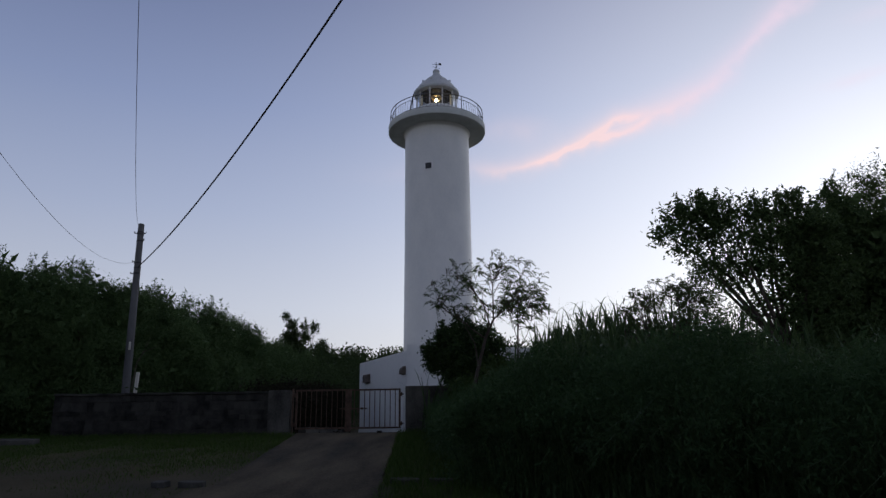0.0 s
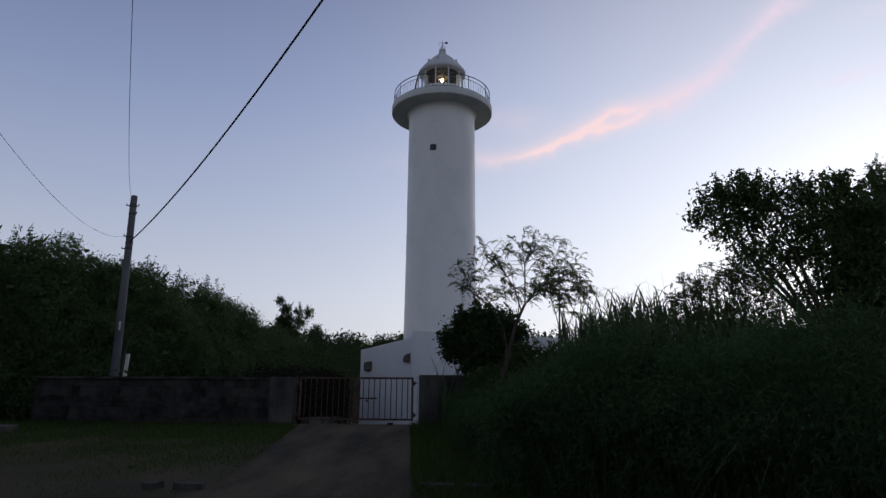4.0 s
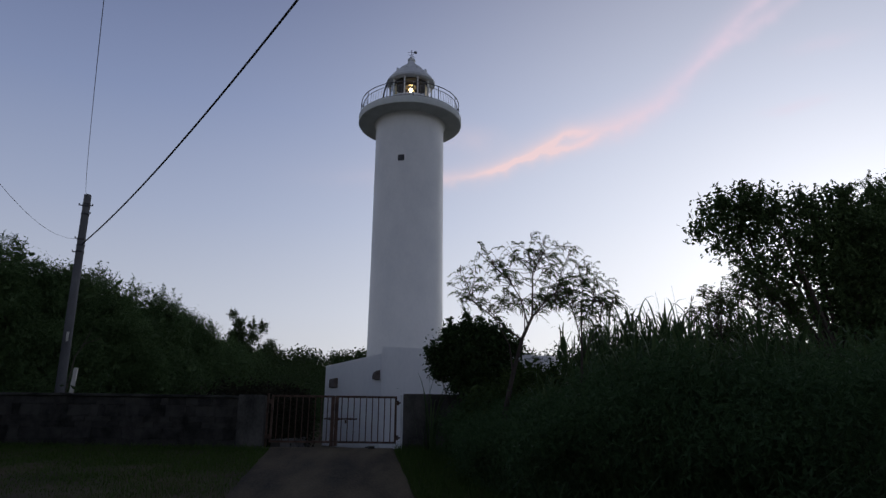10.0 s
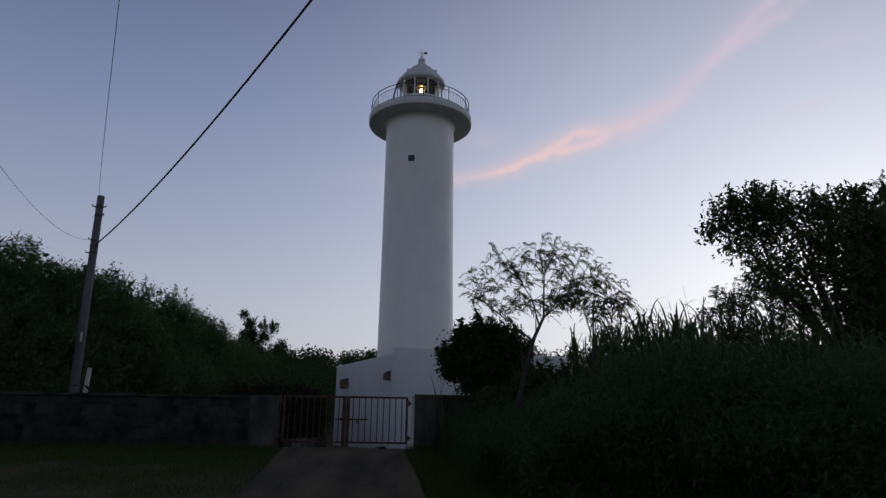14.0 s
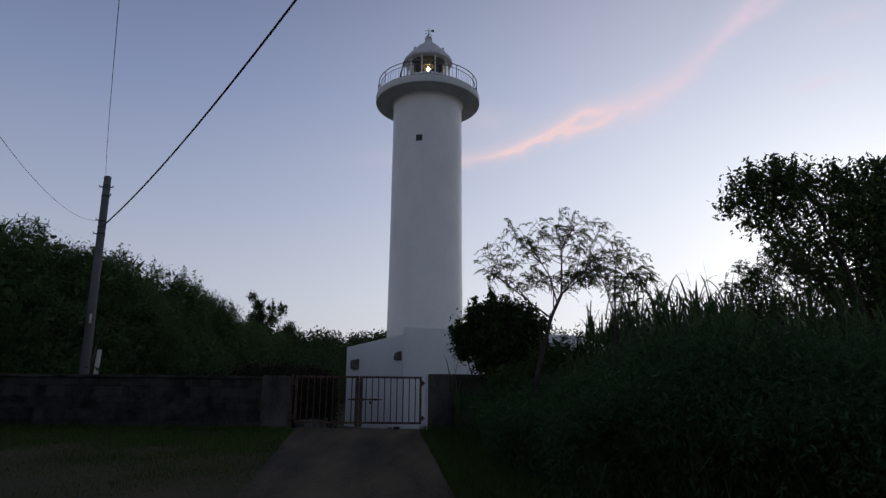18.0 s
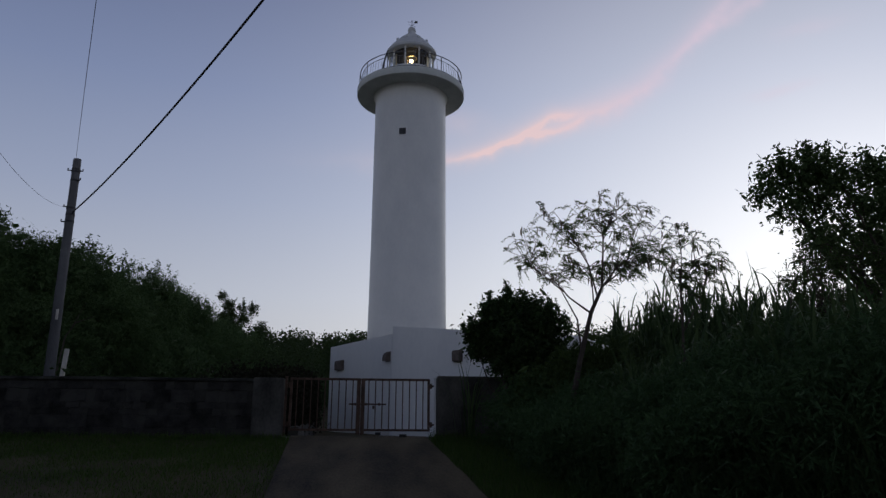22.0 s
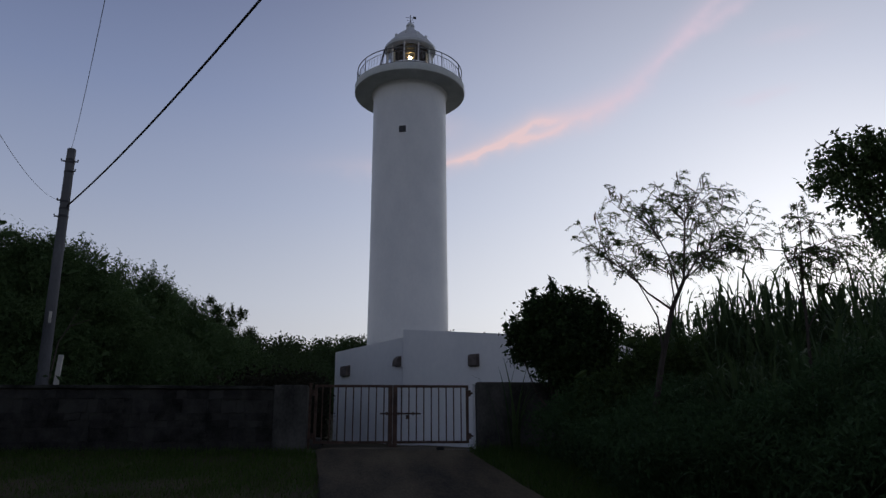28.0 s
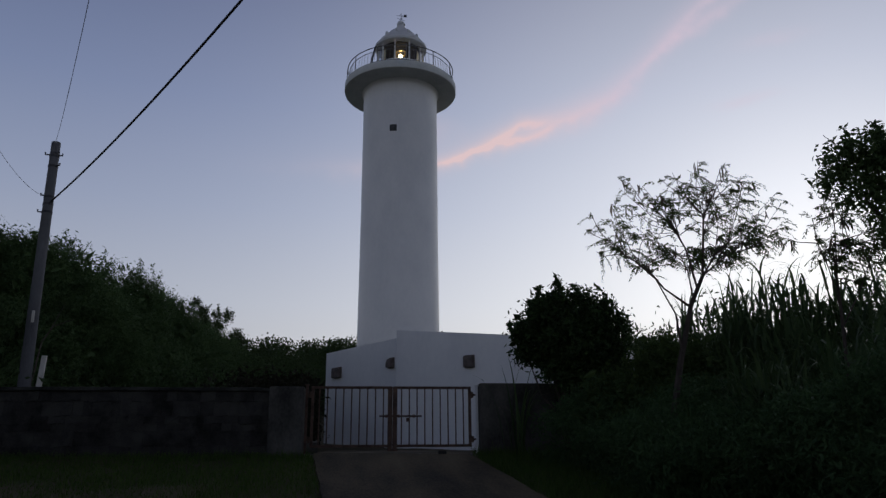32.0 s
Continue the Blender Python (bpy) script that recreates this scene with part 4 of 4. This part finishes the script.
def feathery_sapling(label, at, seed, stem, stem_r, mains, dome, twigs_n, fronds_n):
    """A small open tree: forked stem, twigs filling a low dome, drooping feathered fronds and hanging pods."""
    rng = np.random.default_rng(seed)
    t = thing("small_feathery_tree", label, "tree", at, "small feathery trees")
    bm = fresh()
    tube(bm, stem, stem_r, 6)

    def bough(p, q, r, sag=0.06):
        mid = p.lerp(q, 0.5) + Vector(rng.normal(size=3) * sag * (q - p).length) + Vector((0, 0, 0.05 * (q - p).length))
        pts = [p, p.lerp(mid, 0.55), mid, mid.lerp(q, 0.55), q]
        tube(bm, pts, [r, r * 0.85, r * 0.7, r * 0.55, r * 0.4], 5)
        return pts
    lines = [bough(Vector(p), Vector(q), r) for p, q, r in mains]
    nodes = [a_.lerp(b_, f_) for m_ in lines for a_, b_ in zip(m_[1:], m_[2:]) for f_ in (0.0, 0.25, 0.5, 0.75, 1.0)]
    cx, cz, rx, ry, up, down = dome
    twigs = []
    for k in range(twigs_n):
        u = rng.normal(size=3)
        u /= np.linalg.norm(u)
        rad = rng.uniform(0.3, 1.0) ** 0.6
        tip = Vector((cx + rx * u[0] * rad, ry * u[1] * rad, cz + (up if u[2] > 0 else down) * u[2] * rad))
        near_ = sorted(nodes, key=lambda p: (p - tip).length + 0.6 * max(p.z - tip.z, 0))
        best = near_[int(rng.integers(0, 12))]
        pts = bough(best, tip, 0.0075, 0.08)
        twigs.append((pts[2:], (tip - best).normalized()))
    part("trunk", bm, BARK, t, "slim forked dark trunk")
    pts, dirs, pods = [], [], []
    for q, d in twigs:
        for k in range(fronds_n):
            a = rng.integers(0, len(q) - 1)
            p0 = Vector(q[a]).lerp(Vector(q[a + 1]), rng.uniform(0.2, 1.0))
            dr = Vector((d.x, d.y, 0)) * 0.7 + Vector((0.45, 0, 0.45)) + Vector(rng.normal(size=3) * 0.45)
            dr.normalize()
            ln = rng.uniform(0.15, 0.30)
            perp = dr.cross(Vector((0, 0, 1)))
            if perp.length < 0.1:
                continue
            perp.normalize()
            for j in range(13):
                f = (j + 0.5) / 13
                cpt = p0 + dr * ln * f + Vector((0, 0, -0.62 * ln * f * f))
                for sg in (-1, 1):
                    pts.append(cpt)
                    dirs.append(perp * sg * 0.7 + dr * 0.6 - Vector((0, 0, 0.2 + 0.8 * f)))
        if rng.uniform() < 0.22:
            pods.append(q[-1] + Vector((0, 0, -0.02)))
    part("crown", leaf_mesh("crown", np.array(pts), 0.046, 0.015, rng, LEAF_FINE, 0.1, np.array(dirs)), None, t, "sparse feathery leaves")
    for p in pods:
        for k in range(int(rng.integers(1, 4))):
            m = Matrix.Translation(p + Vector(rng.normal(size=3) * 0.03)) @ Euler((rng.normal() * 0.2, rng.normal() * 0.2, rng.uniform(0, 3.1))).to_matrix().to_4x4()
            part("seed_pod", POD, None, t, at=m @ Matrix.Diagonal((1, 1, rng.uniform(0.7, 1.2), 1)))


feathery_sapling("small open tree with feathery leaves and hanging pods", (4.0, -5.1, ground_z(4, -5.1)), 21,
                 [(-0.62, 0.05, -0.3), (-0.42, 0.06, 0.9), (-0.22, 0.05, 1.8), (0.0, 0.0, 2.62), (0.2, -0.05, 3.05)], [0.058, 0.052, 0.046, 0.036, 0.028],
                 [((-0.01, 0, 2.6), (-0.75, -0.1, 3.25), 0.02), ((-0.2, 0, 1.95), (-0.55, -0.1, 3.0), 0.02), ((-0.5, -0.1, 2.95), (-1.15, -0.2, 3.4), 0.015), ((0.12, 0, 2.9), (-0.3, -0.3, 3.75), 0.018),
                  ((0.2, -0.05, 3.05), (0.45, -0.3, 4.35), 0.02), ((0.2, -0.05, 3.05), (0.75, 0.1, 3.6), 0.02), ((0.2, -0.05, 3.05), (1.0, -0.4, 3.45), 0.016), ((0.05, 0, 2.7), (0.1, 0.4, 3.5), 0.015)],
                 (0.04, 3.70, 1.62, 1.0, 1.15, 0.62), 165, 4)
feathery_sapling("slim young feathery tree rising among tall cane", (4.56, -7.55, ground_z(4.56, -7.55)), 23,
                 [(-0.06, 0, -0.3), (-0.05, 0.02, 1.2), (0.0, 0, 2.4), (0.02, 0, 3.1)], [0.028, 0.024, 0.018, 0.01],
                 [((0, 0, 2.4), (-0.25, -0.1, 3.2), 0.010), ((0, 0, 2.5), (0.33, 0.1, 3.3), 0.010), ((0.01, 0, 2.7), (-0.05, -0.2, 3.7), 0.010), ((0, 0, 2.2), (0.3, -0.2, 2.9), 0.009)],
                 (0.12, 3.25, 0.56, 0.45, 0.62, 0.6), 40, 4)
feathery_sapling("wispy many-stemmed feathery shrub above the reeds", (8.25, -5.8, ground_z(8.25, -5.8) + 0.2), 25,
                 [(0.0, 0, -0.3), (0.05, 0.02, 1.0), (0.0, 0, 1.9), (0.1, 0, 2.9)], [0.03, 0.026, 0.02, 0.012],
                 [((0.02, 0, 0.8), (-0.8, -0.1, 3.0), 0.016), ((0.02, 0, 0.9), (-0.35, 0.2, 3.4), 0.016), ((0.02, 0, 1.1), (0.45, -0.2, 3.4), 0.016), ((0.0, 0, 1.3), (0.95, 0.1, 3.1), 0.014), ((0.0, 0, 1.0), (-1.05, 0.1, 2.5), 0.014), ((0.02, 0, 1.4), (0.15, -0.2, 3.5), 0.014), ((0.02, 0, 0.9), (1.25, 0.1, 2.7), 0.014)],
                 (0.05, 2.85, 1.3, 0.7, 0.95, 1.3), 260, 4)


def blades(name, roots, heights, lean, width, rng, mat, segs=4, curl=0.35):
    """Arched tapering blades, each a strip of its own."""
    n = len(roots)
    roots = np.asarray(roots, float)
    a = rng.uniform(0, 6.283, n)
    out = np.stack([np.cos(a), np.sin(a), np.zeros(n)], 1)
    side = np.stack([-np.sin(a), np.cos(a), np.zeros(n)], 1)
    h = np.asarray(heights)[:, None]
    ln = (lean * rng.uniform(0.2, 1.4, n))[:, None]
    cu = (curl * rng.uniform(0.0, 1.3, n))[:, None]
    v = np.empty((n, segs * 2 + 1, 3))
    for k in range(segs + 1):
        f = k / segs
        p = roots + np.array([0, 0, 1.0]) * h * (f - cu * f ** 4) + out * h * (ln * f + cu * 0.9 * f ** 3)
        w = width * (1 - f) ** 0.7 * (0.75 + 0.5 * rng.uniform(size=(n, 1))) if k < segs else 0
        if k < segs:
            v[:, 2 * k] = p - side * w / 2
            v[:, 2 * k + 1] = p + side * w / 2
        else:
            v[:, 2 * segs] = p
    idx = np.arange(n)[:, None] * (segs * 2 + 1)
    faces = []
    for k in range(segs - 1):
        faces.append(idx + np.array([2 * k, 2 * k + 1, 2 * k + 3]))
        faces.append(idx + np.array([2 * k, 2 * k + 3, 2 * k + 2]))
    faces.append(idx + np.array([2 * segs - 2, 2 * segs - 1, 2 * segs]))
    me = bpy.data.meshes.new(name)
    me.from_pydata(v.reshape(-1, 3).tolist(), [], np.concatenate(faces).tolist())
    me.materials.append(mat)
    return me


def reed_edge(y):
    """The side of the thicket that faces the drive."""
    if y > -10:
        return 2.95 + 0.15 * math.sin(y * 1.3) + 0.25 * math.sin(y * 0.5)
    return 2.95 + 0.62 * (-10 - y)


def thicket_dip(x, y):
    """The thicket lies lower round the foot of the small tree."""
    return 1 - 0.30 * min(max((y + 8.2) / 1.5, 0.0), 1.0) * min(max((6.2 - x) / 1.2, 0.0), 1.0)


def thicket_top(x, y):
    """Height of the thicket over the ground: rounded at its edge, lumpy beyond."""
    d = min(max(x - reed_edge(y) + 0.25, 0.0) / 1.5, 1.0)
    lumps = 0.93 + 0.40 * noise.noise((x * 0.75, y * 0.75, 6)) + 0.16 * noise.noise((x * 2.3, y * 2.3, 8))
    return 1.9 * thicket_dip(x, y) * math.sqrt(max(1 - (1 - d) ** 2, 0.0)) * lumps


def build_reeds():
    rng = np.random.default_rng(31)
    roots, hs = [], []
    while len(roots) < 9000:
        y = rng.uniform(-16.5, -0.6)
        x = reed_edge(y) + 0.3 + rng.exponential(2.4)
        if x > 15 or (x < 4.6 and y > -1.7):
            continue
        roots.append((x, y, ground_z(x, y) - 0.05))
        hs.append(thicket_top(x, y) * rng.uniform(0.7, 1.16))
    me = blades("reed_thicket", roots, hs, 0.2, 0.034, rng, REED, 5, 0.6)
    tagged(new("reed_thicket", me), "tall dense thicket of green reeds beside the drive", "reeds", kind="stuff")
    # fine-leaved scramble that covers the thicket
    pts = []
    while len(pts) < 5200:
        y = rng.uniform(-16.5, -0.6)
        x = reed_edge(y) + rng.exponential(2.4)
        if x > 14 or (x < 4.4 and y > -1.3):
            continue
        top = thicket_top(x, y)
        f = 1 - 0.08 * abs(rng.normal()) if rng.uniform() < 0.55 else rng.uniform(0.0, 1.0)
        pts.append(np.array([x, y, ground_z(x, y) + top * f]) + rng.normal(size=(34, 3)) * np.array([0.12, 0.12, 0.10]))
    me = leaf_mesh("thicket_foliage", np.concatenate(pts), 0.095, 0.024, rng, LEAF_THICKET, 0.3)
    tagged(new("thicket_foliage", me), "soft fine-leaved scramble covering the reeds", "undergrowth", kind="stuff")
    # taller cane in clumps before the wall: stalks with arching leaves
    cr, ch, sr, sh = [], [], [], []
    for k in range(470):
        if k < 200:
            x = rng.uniform(5.5, 15.8) if k < 100 else rng.uniform(5.6, 10.5)
            y = rng.uniform(-4.8, -0.5)
            tall = 2.6 + 0.9 * min((x - 5.0) / 1.6, 1) - 0.12 * max(x - 8.0, 0) + 0.55 * noise.noise((x * 0.9, y * 0.9, 1))
        else:
            y = rng.uniform(-11.0, -4.8)
            x = reed_edge(y) + 1.5 + rng.exponential(2.4)
            tall = (1.85 + 0.55 * min((x - reed_edge(y)) / 2.0, 1)) * thicket_dip(x, y) + 0.25 * noise.noise((x * 0.9, y * 0.9, 1))
        g = ground_z(x, y)
        for j in range(rng.integers(3, 7)):
            q = (x + rng.normal() * 0.22, y + rng.normal() * 0.22, g - 0.05)
            h = tall * (0.60 + 0.48 * rng.uniform() ** 1.3)
            sr.append(q)
            sh.append(h)
            for i_ in range(6):
                f = 1 - 0.62 * rng.uniform() ** 1.4
                cr.append((q[0] + rng.normal() * 0.06 * f, q[1] + rng.normal() * 0.06 * f, g + h * f * 0.86))
                ch.append(rng.uniform(0.4, 0.95))
    me = blades("cane_stalks", sr, sh, 0.10, 0.022, rng, REED, 5, 0.16)
    tagged(new("cane_stalks", me), "tall cane stalks standing out of the reeds", "cane", kind="stuff")
    me = blades("cane_leaves", cr, ch, 0.30, 0.055, rng, REED, 6, 0.75)
    tagged(new("cane_leaves", me), "arching leaves of the tall cane", "cane", kind="stuff")
    tuft = [(2.38 + rng.normal() * 0.10, -0.45 + rng.normal() * 0.08, ground_z(2.4, -0.45) - 0.03) for k in range(16)]
    me = blades("reed_tuft", tuft, rng.uniform(1.6, 2.4, 16), 0.24, 0.05, rng, REED, 6, 0.5)
    tagged(new("reed_tuft", me), "loose tuft of reed leaning over the wall", "reeds", kind="stuff")
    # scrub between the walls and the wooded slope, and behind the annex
    pts = []
    for k in range(3100):
        if k >= 2300:
            x, y, top = rng.uniform(8.5, 30), rng.uniform(2.5, 16), 3.4
        elif k < 1700:
            y = rng.uniform(3.6, 34)
            x = rng.uniform(-24, -2.7 - 0.01 * y)
            top = 1.0 + 0.10 * y
        else:
            x, y, top = rng.uniform(-14, 14), rng.uniform(36, 46), 4.5
        pts.append(np.array([x, y, ground_z(x, y) + rng.uniform(0.0, top)]) + rng.normal(size=(60, 3)) * 0.42)
    # Leaves darker than the slope trees': the trees' shade put into the colour.
    me = leaf_mesh("slope_scrub", np.concatenate(pts), 0.19, 0.07, rng, LEAF_FAR_AND_SHADE, 0.2)
    tagged(new("slope_scrub", me), "scrub filling the slope behind the wall, darker leaves standing in for shade", "scrub", kind="stuff")
    # unseen leaf belt, added to block sky light behind and to both sides
    pts = []
    for k in range(900):
        w = rng.uniform()
        if w < 0.5:
            x, y = rng.uniform(-34, 30), rng.uniform(-46, -33)
        elif w < 0.75:
            x, y = rng.uniform(-30, -19), rng.uniform(-40, -6)
        else:
            x, y = rng.uniform(20, 28), rng.uniform(-40, -12)
        pts.append(np.array([x, y, ground_z(x, y) + rng.uniform(0.2, 6.0)]) + rng.normal(size=(30, 3)) * 1.0)
    me = leaf_mesh("sky_blocker_woods", np.concatenate(pts), 1.2, 0.8, rng, LEAF_FAR_AND_SHADE, 0.0)
    tagged(new("sky_blocker_woods", me), "unseen belt of leaves added to block sky light behind the road end", "woods", kind="stuff")


build_reeds()


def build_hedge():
    """Hedge above the edging inside the gate; its near-black leaves stand in for shade."""
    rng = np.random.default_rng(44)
    h = thing("hedge", "unclipped hedge above the edging inside the gate, shade painted into its leaves", "hedge", (-2.4, 4.0, 0))
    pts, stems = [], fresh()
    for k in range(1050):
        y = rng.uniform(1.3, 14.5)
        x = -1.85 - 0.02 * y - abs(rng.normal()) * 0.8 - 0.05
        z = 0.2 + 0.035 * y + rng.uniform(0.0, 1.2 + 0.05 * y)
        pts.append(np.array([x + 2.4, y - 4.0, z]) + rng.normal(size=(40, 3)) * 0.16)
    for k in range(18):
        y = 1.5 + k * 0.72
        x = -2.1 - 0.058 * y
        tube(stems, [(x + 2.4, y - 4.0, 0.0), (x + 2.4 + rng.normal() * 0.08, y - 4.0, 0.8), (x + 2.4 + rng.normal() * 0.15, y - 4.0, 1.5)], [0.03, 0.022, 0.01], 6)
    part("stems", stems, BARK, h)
    part("foliage", leaf_mesh("foliage", np.concatenate(pts), 0.13, 0.06, rng, LEAF_SHADE, 0.2), None, h)


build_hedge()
block = thing("stone_block", "small dark stone block under the gate leaf", "stone", (0.97, -0.2, 0))
part("block", box(fresh(), -0.08, 0.08, -0.03, 0.03, -0.01, 0.065, 0.015), STONE, block)


def build_grass():
    rng = np.random.default_rng(41)
    roots, hs = [], []
    while len(roots) < 110000:
        x, y = rng.uniform(-14, 4.0), rng.uniform(-13, -0.15)
        l, r = drive_edges(max(y, -9.9))
        if l - 0.02 < x < r + 0.02:
            continue
        green = min(max((y + 9.5) / 6.0, 0.0), 1.0) + 0.5 * noise.noise((x * 0.5, y * 0.5, 9)) + (0.8 if x > r else 0)
        if rng.uniform() > 0.05 + 0.95 * green:
            continue
        roots.append((x, y, ground_z(x, y) - 0.01))
        hs.append(rng.uniform(0.03, 0.095) * (0.8 + 0.5 * min(max(green, 0), 1)) + (0.12 * rng.uniform() if y > -0.8 else 0) + (0.16 * rng.uniform() ** 2 if x > r else 0))
    me = blades("short_grass", roots, hs, 0.6, 0.009, rng, GRASS, 2, 0.3)
    tagged(new("short_grass", me), "short rough grass before the wall", "grass", kind="stuff")


build_grass()


def slab_stone(name, label, category, at, size, yaw, seed, mat, group=""):
    bm = box(fresh(), -size[0] / 2, size[0] / 2, -size[1] / 2, size[1] / 2, 0, size[2], 0.02)
    bmesh.ops.subdivide_edges(bm, edges=[e for e in bm.edges if e.calc_length() > 0.15], cuts=4)
    for v in bm.verts:
        v.co += 0.02 * Vector((noise.noise(v.co * 5 + Vector((seed, 0, 0))), noise.noise(v.co * 5 + Vector((0, seed, 0))), noise.noise(v.co * 4)))
    ob = part(name, bm, mat, smooth=False, at=pose(*at, 7, 0, yaw))
    return tagged(ob, label, category, group)


for x, y, w, yaw, sd in ((2.38, -9.7, 0.48, 4, 1), (3.0, -9.75, 0.4, -3, 2), (-1.2, -9.75, 0.42, 3, 3), (-1.75, -9.7, 0.26, -16, 4)):
    slab_stone("kerb_stone", "broken concrete kerb stone sunk beside the drive", "kerb stone", (x, y, ground_z(x, y) - 0.06), (w, 0.2, 0.13), yaw, sd, CONCRETE, "kerb stones at the drive's foot")
slab_stone("flat_stone", "flat weathered slab lying in the grass", "stone", (-8.8, -2.3, ground_z(-8.8, -2.3) - 0.05), (1.3, 0.5, 0.2), 8, 9, CONCRETE)

# ---- stones of the walls, one by one ----
SHAPES = stone_meshes()
for core, at, size, k in BLOCKS:
    part("stone", SHAPES[k], None, core, at=Matrix.Translation(at) @ Matrix.Diagonal((*size, 1)))
